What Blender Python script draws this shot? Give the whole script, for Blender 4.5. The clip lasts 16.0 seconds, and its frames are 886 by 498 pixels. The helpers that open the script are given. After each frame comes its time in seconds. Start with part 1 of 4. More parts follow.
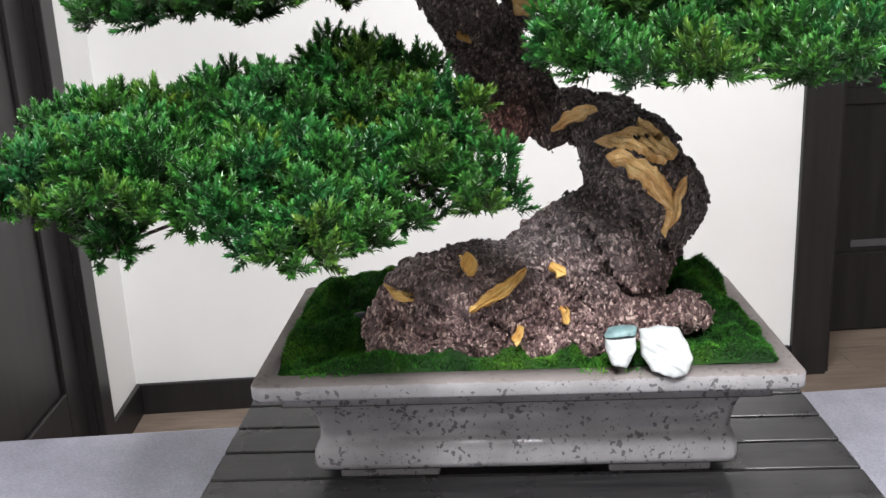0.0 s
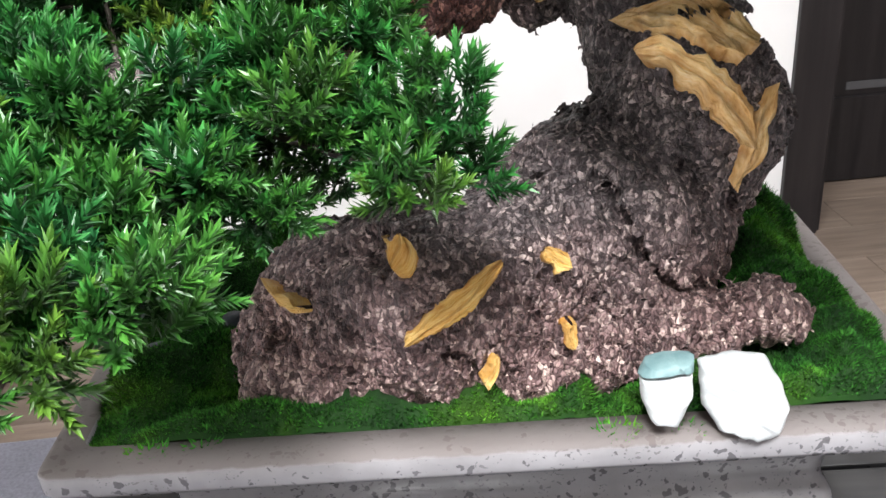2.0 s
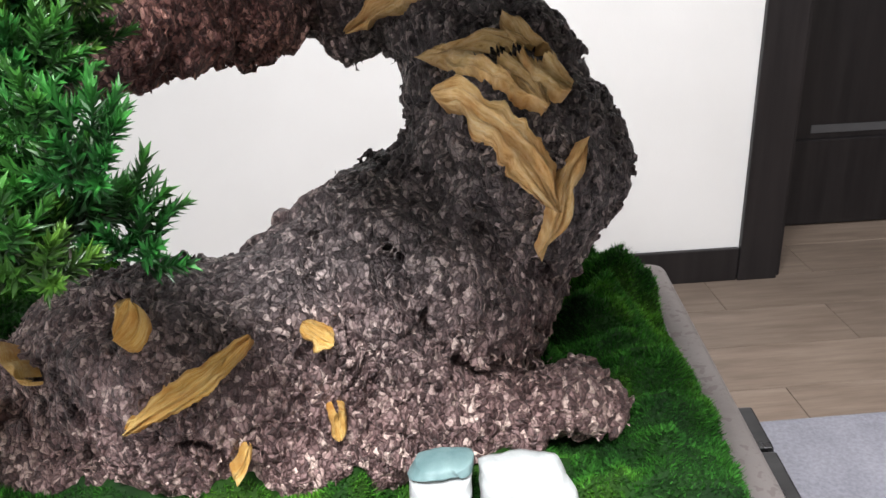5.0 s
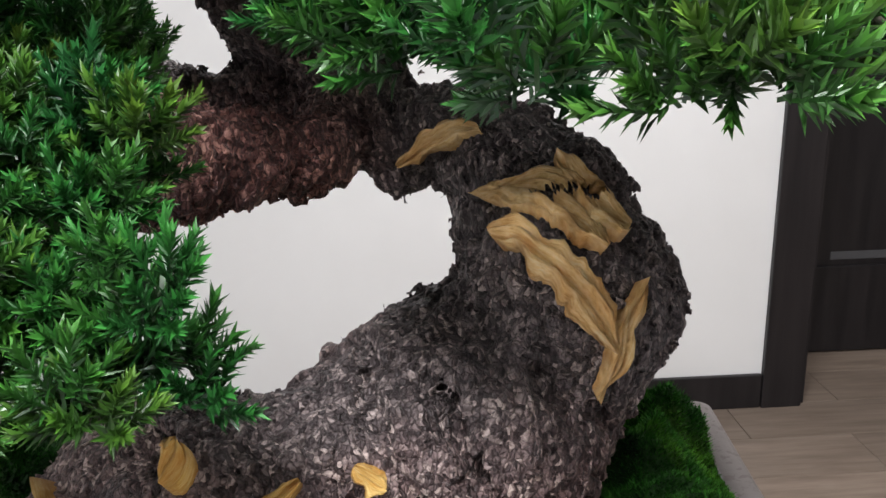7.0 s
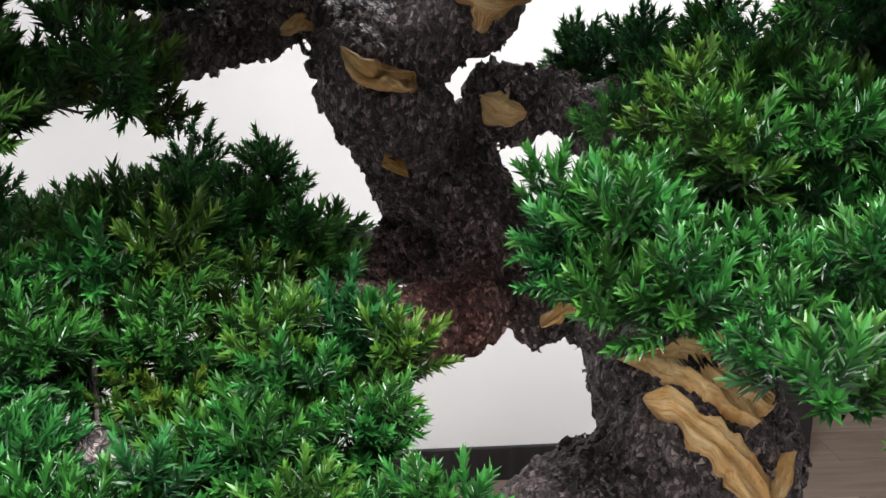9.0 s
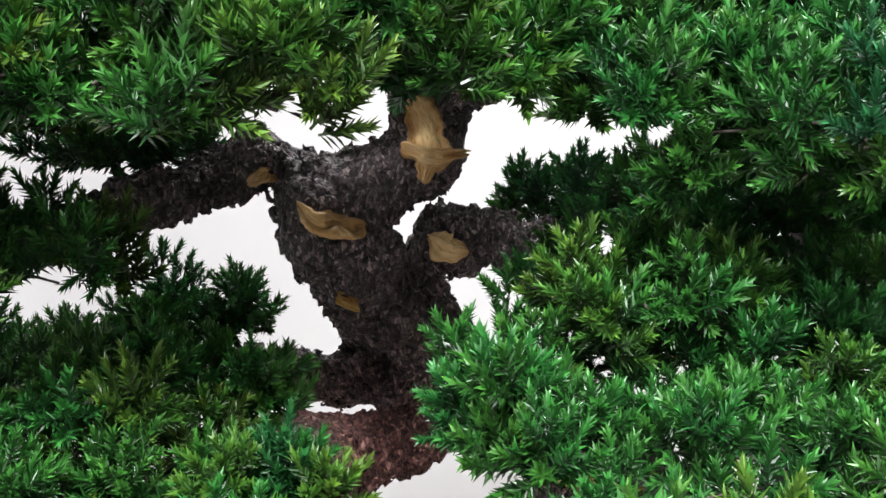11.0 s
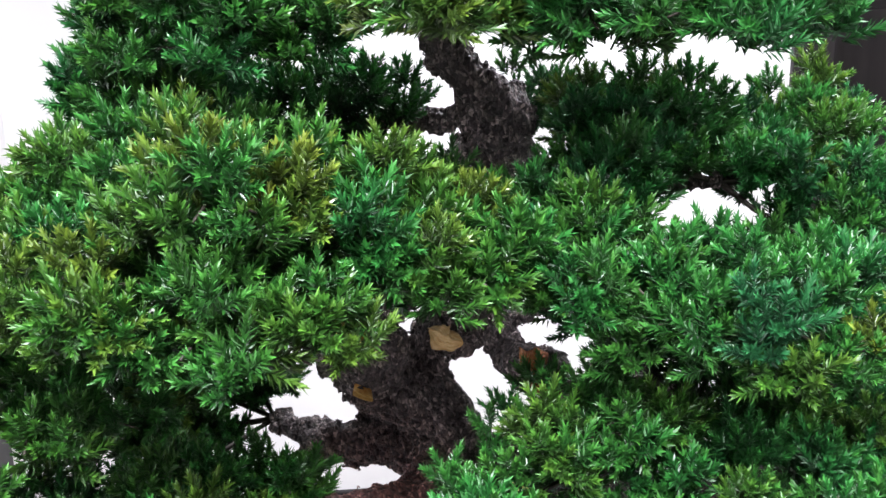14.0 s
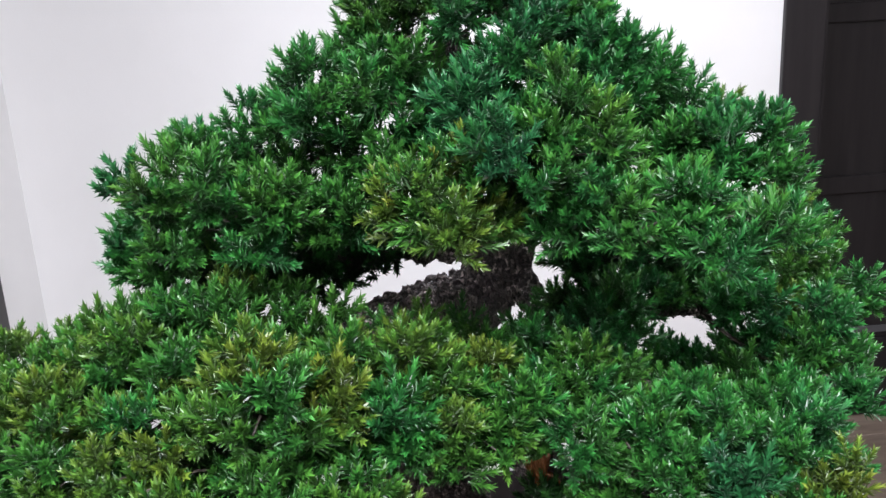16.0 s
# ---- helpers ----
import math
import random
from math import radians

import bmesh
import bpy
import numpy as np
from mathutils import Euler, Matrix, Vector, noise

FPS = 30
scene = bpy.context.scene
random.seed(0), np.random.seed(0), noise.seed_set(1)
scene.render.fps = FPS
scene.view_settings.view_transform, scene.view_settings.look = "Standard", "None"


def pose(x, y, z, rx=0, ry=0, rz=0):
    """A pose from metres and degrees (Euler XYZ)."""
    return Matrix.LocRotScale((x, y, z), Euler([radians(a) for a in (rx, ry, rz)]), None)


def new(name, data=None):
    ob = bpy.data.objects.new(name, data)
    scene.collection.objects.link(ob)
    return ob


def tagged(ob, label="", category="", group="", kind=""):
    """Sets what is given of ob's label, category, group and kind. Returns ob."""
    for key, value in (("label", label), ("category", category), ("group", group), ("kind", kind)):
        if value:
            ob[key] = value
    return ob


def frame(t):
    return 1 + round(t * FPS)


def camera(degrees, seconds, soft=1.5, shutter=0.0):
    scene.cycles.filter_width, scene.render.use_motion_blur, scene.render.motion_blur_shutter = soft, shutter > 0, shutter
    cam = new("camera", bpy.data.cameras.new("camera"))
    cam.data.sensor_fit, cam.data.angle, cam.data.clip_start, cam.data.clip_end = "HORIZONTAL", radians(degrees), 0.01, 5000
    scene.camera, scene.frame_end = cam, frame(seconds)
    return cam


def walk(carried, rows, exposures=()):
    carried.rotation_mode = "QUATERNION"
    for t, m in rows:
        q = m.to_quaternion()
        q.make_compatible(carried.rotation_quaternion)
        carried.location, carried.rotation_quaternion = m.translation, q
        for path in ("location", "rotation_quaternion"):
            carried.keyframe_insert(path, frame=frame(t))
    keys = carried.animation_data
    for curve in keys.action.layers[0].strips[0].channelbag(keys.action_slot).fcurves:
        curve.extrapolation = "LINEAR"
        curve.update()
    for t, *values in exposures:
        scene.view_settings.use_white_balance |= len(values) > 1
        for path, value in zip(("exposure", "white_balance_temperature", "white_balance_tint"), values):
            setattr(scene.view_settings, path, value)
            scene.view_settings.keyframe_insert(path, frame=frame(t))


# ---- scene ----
cam = camera(50.4, 16.0)
METRES, EYE, TILT, LEAN, TURN = 1.10, 1.244, 0.0, 0.0, 2.9
ROWS = [
    (0.0, 0.0, 0.0, 0.0, -0.71, -15.5, 2.55),
    (0.5, 0.0106, 0.1487, -0.0419, -1.58, -17.45, 2.44),
    (1.0, 0.0126, 0.2309, -0.0624, -2.28, -20.57, 2.47),
    (1.5, 0.0195, 0.2819, -0.0484, -2.63, -22.42, 2.91),
    (2.0, 0.0246, 0.3199, -0.0252, -3.68, -25.65, 3.54),
    (2.5, 0.0381, 0.3313, -0.0137, -3.65, -27.2, 3.35),
    (3.0, 0.05, 0.3291, -0.0144, -3.86, -27.55, 2.87),
    (3.5, 0.079, 0.3298, -0.0173, -3.53, -27.91, 2.4),
    (6.0, 0.1224, 0.3994, -0.0491, -3.43, -19.99, 1.05),
    (6.5, 0.1222, 0.3959, -0.0427, -2.72, -18.39, 1.01),
    (7.0, 0.1025, 0.3884, -0.0351, -2.58, -16.85, 0.93),
    (7.5, 0.0783, 0.3817, -0.0218, -2.45, -16.0, 0.66),
    (8.0, 0.051, 0.3723, -0.0007, -2.9, -15.86, -0.09),
    (8.5, 0.0282, 0.3693, 0.0153, -3.19, -15.11, -0.26),
    (9.0, 0.0225, 0.3655, 0.0344, -3.37, -14.6, -0.01),
    (9.5, 0.0236, 0.3521, 0.052, -3.36, -13.23, -0.03),
    (12.0, 0.0825, 0.3034, 0.0945, -1.64, -9.82, 1.06),
    (12.5, 0.0881, 0.2921, 0.1123, -1.4, -10.92, 1.3),
    (13.0, 0.0738, 0.2763, 0.1423, -2.2, -12.25, 1.62),
    (13.5, 0.061, 0.2617, 0.1773, -2.84, -14.01, 1.59),
    (14.0, 0.0629, 0.2471, 0.2033, -2.15, -14.77, 1.47),
    (14.5, 0.0599, 0.2323, 0.227, -2.25, -15.05, 1.7),
    (15.0, 0.0582, 0.225, 0.2517, -2.4, -15.53, 1.91),
    (15.5, 0.0585, 0.2202, 0.2873, -2.42, -16.44, 2.42),
    (16.0, 0.0588, 0.2094, 0.3234, -2.59, -17.09, 2.88),
]
EXPOSURES = [(0.0, -0.02, 6500, 10), (1.0, 0.1, 6500, 10), (2.0, 0.3, 6500, 10), (3.0, 0.36, 6500, 10), (3.7, 0.3, 6500, 10), (6.0, -0.15, 6500, 10), (7.0, -0.25, 6500, 10), (9.0, -0.03, 6500, 10), (9.7, -0.05, 6500, 10), (11.8, 0.35, 6350, 12), (12.5, 0.5, 6300, 13), (13.5, 0.5, 6200, 14), (14.5, 0.36, 6200, 14), (15.0, 0.26, 6200, 14), (16.0, -0.12, 6200, 14)]
walk(cam, [(t, pose(0, 0, EYE, TILT, LEAN, TURN) @ pose(METRES * x, METRES * y, METRES * z, 90 + pitch, roll, yaw)) for t, x, y, z, yaw, pitch, roll in ROWS], EXPOSURES)

# ---- world and lights ----
ROOM_TURN = 4.9                      # the room stands turned against pot and board
ROOM = pose(0, 2.77, 0, 0, 0, ROOM_TURN)

world = bpy.data.worlds.new("world")
world.use_nodes = True
scene.world = world
world.node_tree.nodes["Background"].inputs[0].default_value = (0.6, 0.68, 0.8, 1)
world.node_tree.nodes["Background"].inputs[1].default_value = 0.05


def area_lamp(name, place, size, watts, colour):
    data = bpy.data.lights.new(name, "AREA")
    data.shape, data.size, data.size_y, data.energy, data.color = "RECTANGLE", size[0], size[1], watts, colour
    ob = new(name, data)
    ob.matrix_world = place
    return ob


# unseen lamps added under the ceiling, placed by guess to light the tree
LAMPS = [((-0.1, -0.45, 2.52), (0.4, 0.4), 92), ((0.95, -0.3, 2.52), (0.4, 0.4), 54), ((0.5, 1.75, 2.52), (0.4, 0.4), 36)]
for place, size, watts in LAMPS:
    area_lamp("guessed_ceiling_lamp", pose(*place), size, watts, (0.98, 0.98, 1.0))


# ---- materials ----
def material(name, rough=0.5, metal=0.0, spec=0.5):
    m = bpy.data.materials.new(name)
    m.use_nodes = True
    b = m.node_tree.nodes["Principled BSDF"]
    b.inputs["Roughness"].default_value = rough
    b.inputs["Metallic"].default_value = metal
    b.inputs["Specular IOR Level"].default_value = spec
    return m, m.node_tree.nodes, m.node_tree.links, b


def coords(n, l, scale=(1, 1, 1), kind="Object"):
    tc = n.new("ShaderNodeTexCoord")
    mp = n.new("ShaderNodeMapping")
    mp.inputs["Scale"].default_value = scale
    l.new(tc.outputs[kind], mp.inputs["Vector"])
    return mp.outputs["Vector"]


def noise_tex(n, l, vec, scale, detail=4, rough=0.55):
    t = n.new("ShaderNodeTexNoise")
    t.inputs["Scale"].default_value, t.inputs["Detail"].default_value, t.inputs["Roughness"].default_value = scale, detail, rough
    l.new(vec, t.inputs["Vector"])
    return t.outputs["Fac"]


def voronoi(n, l, vec, scale, feature="F1", out="Distance"):
    t = n.new("ShaderNodeTexVoronoi")
    t.feature = feature
    t.inputs["Scale"].default_value = scale
    l.new(vec, t.inputs["Vector"])
    return t.outputs[out]


def ramp(n, l, fac, stops):
    r = n.new("ShaderNodeValToRGB")
    e = r.color_ramp.elements
    while len(e) < len(stops):
        e.new(0.5)
    for k, (p, c) in zip(e, stops):
        k.position, k.color = p, (*c, 1)
    l.new(fac, r.inputs["Fac"])
    return r.outputs["Color"]


def mix(n, l, fac, a, b, mode="MIX"):
    x = n.new("ShaderNodeMix")
    x.data_type, x.blend_type = "RGBA", mode
    for s, v in ((x.inputs["Factor"], fac), (x.inputs["A"], a), (x.inputs["B"], b)):
        if hasattr(v, "is_linked"):
            l.new(v, s)
        else:
            s.default_value = v if not isinstance(v, tuple) else (*v, 1)
    return x.outputs["Result"]


def maths(n, l, op, a, b=None):
    x = n.new("ShaderNodeMath")
    x.operation = op
    for s, v in zip(x.inputs, (a, b)):
        if v is None:
            continue
        if hasattr(v, "is_linked"):
            l.new(v, s)
        else:
            s.default_value = v
    return x.outputs[0]


def bump(n, l, b, height, strength, distance):
    x = n.new("ShaderNodeBump")
    x.inputs["Strength"].default_value, x.inputs["Distance"].default_value = strength, distance
    l.new(height, x.inputs["Height"])
    l.new(x.outputs["Normal"], b.inputs["Normal"])
    return x


def object_random(n):
    return n.new("ShaderNodeObjectInfo").outputs["Random"]


def mat_wall():
    m, n, l, b = material("wall_paint", 0.75, spec=0.25)
    v = coords(n, l)
    c = ramp(n, l, noise_tex(n, l, v, 3.0, 5), [(0.3, (0.75, 0.748, 0.744)), (0.7, (0.79, 0.79, 0.788))])
    l.new(c, b.inputs["Base Color"])
    bump(n, l, b, noise_tex(n, l, v, 180, 3), 0.25, 0.001)
    return m


def mat_ceiling():
    m, n, l, b = material("ceiling_paint", 0.85, spec=0.2)
    c = ramp(n, l, noise_tex(n, l, coords(n, l), 2.0, 4), [(0.3, (0.78, 0.77, 0.75)), (0.7, (0.82, 0.81, 0.8))])
    l.new(c, b.inputs["Base Color"])
    return m


def mat_dark_wood():
    m, n, l, b = material("dark_stained_wood", 0.42, spec=0.4)
    g = noise_tex(n, l, coords(n, l, (40, 40, 2.5)), 1.0, 5)
    l.new(ramp(n, l, g, [(0.3, (0.009, 0.008, 0.009)), (0.7, (0.02, 0.017, 0.018))]), b.inputs["Base Color"])
    bump(n, l, b, g, 0.15, 0.0006)
    return m


def mat_plank():
    m, n, l, b = material("laminate_plank", 0.5, spec=0.4)
    v = coords(n, l, (1.5, 14, 14))
    g = noise_tex(n, l, v, 2.2, 7, 0.65)
    base = ramp(n, l, g, [(0.25, (0.125, 0.095, 0.075)), (0.5, (0.205, 0.163, 0.132)), (0.75, (0.275, 0.227, 0.188))])
    tint = ramp(n, l, object_random(n), [(0.0, (0.82, 0.8, 0.78)), (1.0, (1.12, 1.08, 1.05))])
    l.new(mix(n, l, 1.0, base, tint, "MULTIPLY"), b.inputs["Base Color"])
    bump(n, l, b, g, 0.12, 0.0008)
    return m


def mat_table():
    m, n, l, b = material("grey_stone_tabletop", 0.42, spec=0.45)
    v = coords(n, l)
    big = noise_tex(n, l, v, 9, 8, 0.65)
    c = ramp(n, l, big, [(0.28, (0.09, 0.09, 0.11)), (0.5, (0.145, 0.145, 0.175)), (0.72, (0.23, 0.23, 0.265))])
    fine = noise_tex(n, l, v, 320, 3, 0.7)
    c = mix(n, l, 0.35, c, ramp(n, l, fine, [(0.35, (0.09, 0.09, 0.105)), (0.65, (0.25, 0.25, 0.28))]))
    l.new(c, b.inputs["Base Color"])
    bump(n, l, b, fine, 0.2, 0.0004)
    return m


def mat_board():
    m, n, l, b = material("black_lacquer", 0.3, spec=0.5)
    v = coords(n, l, (3, 40, 40))
    g = noise_tex(n, l, v, 4.0, 5)
    l.new(ramp(n, l, g, [(0.3, (0.008, 0.008, 0.009)), (0.7, (0.02, 0.019, 0.019))]), b.inputs["Base Color"])
    l.new(ramp(n, l, noise_tex(n, l, coords(n, l), 25, 4), [(0.3, (0.24, 0.24, 0.24)), (0.8, (0.4, 0.4, 0.4))]), b.inputs["Roughness"])
    bump(n, l, b, g, 0.08, 0.0004)
    return m


def mat_pot():
    m, n, l, b = material("speckled_grey_glaze", 0.36, spec=0.4)
    v = coords(n, l)
    base = ramp(n, l, noise_tex(n, l, v, 22, 5), [(0.3, (0.165, 0.16, 0.165)), (0.7, (0.235, 0.23, 0.237))])
    # dark iron spots, large and sparse over small and many
    warped = n.new("ShaderNodeVectorMath")
    warped.operation = "ADD"
    l.new(v, warped.inputs[0])
    dist = n.new("ShaderNodeTexNoise")
    dist.inputs["Scale"].default_value = 160
    l.new(v, dist.inputs["Vector"])
    sc = n.new("ShaderNodeVectorMath")
    sc.operation = "SCALE"
    sc.inputs["Scale"].default_value = 0.012
    l.new(dist.outputs["Color"], sc.inputs[0])
    l.new(sc.outputs[0], warped.inputs[1])
    spots = maths(n, l, "ADD", voronoi(n, l, warped.outputs[0], 125), maths(n, l, "MULTIPLY", noise_tex(n, l, v, 34, 2), 0.8))
    sparse = ramp(n, l, spots, [(0.62, (1, 1, 1)), (0.68, (0, 0, 0))])
    spots2 = maths(n, l, "ADD", voronoi(n, l, warped.outputs[0], 280), maths(n, l, "MULTIPLY", noise_tex(n, l, v, 50, 2), 0.8))
    small = ramp(n, l, spots2, [(0.56, (1, 1, 1)), (0.61, (0, 0, 0))])
    c = mix(n, l, maths(n, l, "MULTIPLY", small, 0.6), base, (0.09, 0.085, 0.088))
    c = mix(n, l, maths(n, l, "MULTIPLY", sparse, 0.85), c, (0.065, 0.062, 0.066))
    pos = n.new("ShaderNodeSeparateXYZ")
    l.new(v, pos.inputs[0])
    # the glaze breaks to a matt brown over the rim
    worn = ramp(n, l, maths(n, l, "ADD", maths(n, l, "MULTIPLY", maths(n, l, "SUBTRACT", pos.outputs["Z"], 0.12), 200.0), maths(n, l, "MULTIPLY", noise_tex(n, l, v, 90, 3), 0.6)), [(0.7, (0, 0, 0)), (1.0, (1, 1, 1))])
    c = mix(n, l, maths(n, l, "MULTIPLY", worn, 0.75), c, (0.13, 0.11, 0.102))
    l.new(ramp(n, l, worn, [(0.0, (0.12, 0.12, 0.12)), (1.0, (0.8, 0.8, 0.8))]), b.inputs["Roughness"])
    l.new(maths(n, l, "SUBTRACT", 0.45, maths(n, l, "MULTIPLY", worn, 0.38)), b.inputs["Specular IOR Level"])
    l.new(c, b.inputs["Base Color"])
    bump(n, l, b, maths(n, l, "ADD", noise_tex(n, l, v, 60, 3), maths(n, l, "MULTIPLY", spots, 0.6)), 0.3, 0.0012)
    return m


def mat_bark():
    m, n, l, b = material("dark_bark", 0.5, spec=0.55)
    v = coords(n, l)
    wob = n.new("ShaderNodeTexNoise")
    wob.inputs["Scale"].default_value, wob.inputs["Detail"].default_value = 150, 4
    l.new(v, wob.inputs["Vector"])
    sc = n.new("ShaderNodeVectorMath")
    sc.operation = "SCALE"
    sc.inputs["Scale"].default_value = 0.006
    l.new(wob.outputs["Color"], sc.inputs[0])
    ad = n.new("ShaderNodeVectorMath")
    ad.operation = "ADD"
    l.new(v, ad.inputs[0])
    l.new(sc.outputs[0], ad.inputs[1])
    flat = n.new("ShaderNodeMapping")
    flat.inputs["Scale"].default_value = (1.0, 1.0, 0.6)
    l.new(ad.outputs[0], flat.inputs["Vector"])
    w = flat.outputs[0]
    # flakes of bark, each of its own tone, some of them pale
    sep = n.new("ShaderNodeSeparateColor")
    l.new(voronoi(n, l, w, 430, "F1", "Color"), sep.inputs[0])
    fine = noise_tex(n, l, v, 700, 5, 0.7)
    patchy = noise_tex(n, l, v, 45, 4)
    grain = maths(n, l, "ADD", maths(n, l, "MULTIPLY", sep.outputs[0], 0.5), maths(n, l, "MULTIPLY", fine, 0.36))
    grain = maths(n, l, "ADD", grain, maths(n, l, "MULTIPLY", patchy, 0.3))
    dark = ramp(n, l, grain, [(0.32, (0.034, 0.028, 0.029)), (0.52, (0.09, 0.075, 0.077)), (0.72, (0.185, 0.157, 0.157)), (0.86, (0.48, 0.42, 0.4))])
    warm = ramp(n, l, grain, [(0.32, (0.06, 0.036, 0.035)), (0.52, (0.18, 0.115, 0.113)), (0.7, (0.33, 0.225, 0.215)), (0.84, (0.74, 0.6, 0.54))])
    # the roots and the underside of the thick limb are of a warmer, redder bark
    pos = n.new("ShaderNodeSeparateXYZ")
    l.new(v, pos.inputs[0])
    height = maths(n, l, "ADD", pos.outputs["Z"], maths(n, l, "MULTIPLY", noise_tex(n, l, v, 18, 4), 0.09))
    low = ramp(n, l, maths(n, l, "MULTIPLY", maths(n, l, "SUBTRACT", height, 0.98), 10.0), [(0.35, (1, 1, 1)), (1.0, (0, 0, 0))])
    far = n.new("ShaderNodeVectorMath")
    far.operation = "DISTANCE"
    l.new(v, far.inputs[0])
    far.inputs[1].default_value = (-0.015, 0.86, 1.11)
    near = ramp(n, l, maths(n, l, "MULTIPLY", far.outputs["Value"], 10.0), [(0.5, (0.85, 0.85, 0.85)), (1.15, (0, 0, 0))])
    red = mix(n, l, 1.0, warm, (1.0, 0.66, 0.6), "MULTIPLY")
    c = mix(n, l, low, dark, warm)
    c = mix(n, l, near, c, red)
    big = ramp(n, l, noise_tex(n, l, v, 26, 5), [(0.3, (0.66, 0.62, 0.62)), (0.7, (1.25, 1.2, 1.18))])
    c = mix(n, l, 1.0, c, big, "MULTIPLY")
    joint = ramp(n, l, voronoi(n, l, w, 430, "DISTANCE_TO_EDGE"), [(0.0, (0.45, 0.42, 0.42)), (0.12, (1, 1, 1))])
    c = mix(n, l, 1.0, c, joint, "MULTIPLY")
    l.new(c, b.inputs["Base Color"])
    l.new(ramp(n, l, fine, [(0.35, (0.3, 0.3, 0.3)), (0.65, (0.58, 0.58, 0.58))]), b.inputs["Roughness"])
    plates = ramp(n, l, voronoi(n, l, w, 150, "DISTANCE_TO_EDGE"), [(0.0, (0, 0, 0)), (0.15, (1, 1, 1))])
    scales = ramp(n, l, voronoi(n, l, w, 430, "DISTANCE_TO_EDGE"), [(0.0, (0, 0, 0)), (0.2, (1, 1, 1))])
    h = maths(n, l, "ADD", maths(n, l, "MULTIPLY", plates, 0.4), maths(n, l, "MULTIPLY", scales, 0.25))
    h = maths(n, l, "ADD", h, maths(n, l, "MULTIPLY", sep.outputs[1], 0.3))
    h = maths(n, l, "ADD", h, maths(n, l, "MULTIPLY", fine, 0.25))
    bump(n, l, b, h, 1.0, 0.0034)
    return m


def mat_bare_wood(name, light, mid, deep):
    m, n, l, b = material(name, 0.55, spec=0.35)
    v = coords(n, l, (1, 1, 1), "UV")
    mp = n.new("ShaderNodeMapping")
    mp.inputs["Scale"].default_value = (2.2, 9, 1)
    l.new(v, mp.inputs["Vector"])
    g = noise_tex(n, l, mp.outputs[0], 2.0, 7, 0.72)
    c = ramp(n, l, g, [(0.3, deep), (0.46, mid), (0.64, light)])
    # the torn edge keeps the darker inner bark
    at = n.new("ShaderNodeSeparateXYZ")
    l.new(v, at.inputs[0])
    edge = maths(n, l, "ADD", maths(n, l, "ABSOLUTE", maths(n, l, "SUBTRACT", at.outputs["Y"], 0.5)), maths(n, l, "MULTIPLY", noise_tex(n, l, coords(n, l), 130, 4), 0.3))
    c = mix(n, l, ramp(n, l, edge, [(0.54, (0, 0, 0)), (0.7, (0.8, 0.8, 0.8))]), c, tuple(0.8 * x for x in deep))
    stain = ramp(n, l, noise_tex(n, l, coords(n, l), 60, 3), [(0.4, (0.72, 0.55, 0.38)), (0.62, (1, 1, 1))])
    c = mix(n, l, 0.75, c, mix(n, l, 1.0, c, stain, "MULTIPLY"))
    l.new(c, b.inputs["Base Color"])
    bump(n, l, b, g, 0.9, 0.0022)
    return m


def mat_needle():
    m, n, l, b = material("green_plastic_needles", 0.42, spec=0.75)
    info = n.new("ShaderNodeObjectInfo")
    f = maths(n, l, "ADD", maths(n, l, "MULTIPLY", info.outputs["Random"], 0.22), maths(n, l, "MULTIPLY", info.outputs["Color"], 0.85))
    c = ramp(n, l, f, [(0.1, (0.012, 0.088, 0.027)), (0.35, (0.016, 0.112, 0.017)), (0.6, (0.032, 0.118, 0.013)), (0.85, (0.066, 0.12, 0.012)), (1.0, (0.084, 0.12, 0.011))])
    isl = n.new("ShaderNodeNewGeometry").outputs["Random Per Island"]
    c = mix(n, l, 1.0, c, ramp(n, l, isl, [(0.0, (0.5, 0.55, 0.5)), (1.0, (1.45, 1.4, 1.35))]), "MULTIPLY")
    tip_light_attr = n.new("ShaderNodeAttribute")
    tip_light_attr.attribute_name = "tip_light"
    # paler tips, plus shade at the base and sheen put into the colour
    c = mix(n, l, 1.0, c, ramp(n, l, tip_light_attr.outputs["Fac"], [(0.0, (0.36, 0.4, 0.45)), (0.55, (0.9, 0.97, 1.0)), (1.0, (2.0, 1.65, 1.75))]), "MULTIPLY")
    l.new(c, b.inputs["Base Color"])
    tr = n.new("ShaderNodeBsdfTranslucent")
    l.new(c, tr.inputs["Color"])
    ms = n.new("ShaderNodeMixShader")
    ms.inputs[0].default_value = 0.1
    l.new(b.outputs[0], ms.inputs[1])
    l.new(tr.outputs[0], ms.inputs[2])
    l.new(ms.outputs[0], n["Material Output"].inputs["Surface"])
    return m


def mat_twig():
    m, n, l, b = material("brown_twig", 0.65)
    l.new(ramp(n, l, noise_tex(n, l, coords(n, l), 140, 4), [(0.3, (0.02, 0.016, 0.012)), (0.7, (0.06, 0.048, 0.036))]), b.inputs["Base Color"])
    return m


def mat_moss(name, low, high):
    m, n, l, b = material(name, 0.8, spec=0.2)
    v = coords(n, l)
    c = ramp(n, l, noise_tex(n, l, v, 26, 4), [(0.3, (0.008, 0.045, 0.006)), (0.5, (0.02, 0.095, 0.009)), (0.7, (0.065, 0.18, 0.013))])
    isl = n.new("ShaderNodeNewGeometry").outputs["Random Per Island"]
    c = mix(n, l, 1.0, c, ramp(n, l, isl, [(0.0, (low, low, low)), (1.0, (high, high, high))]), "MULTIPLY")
    l.new(c, b.inputs["Base Color"])
    return m


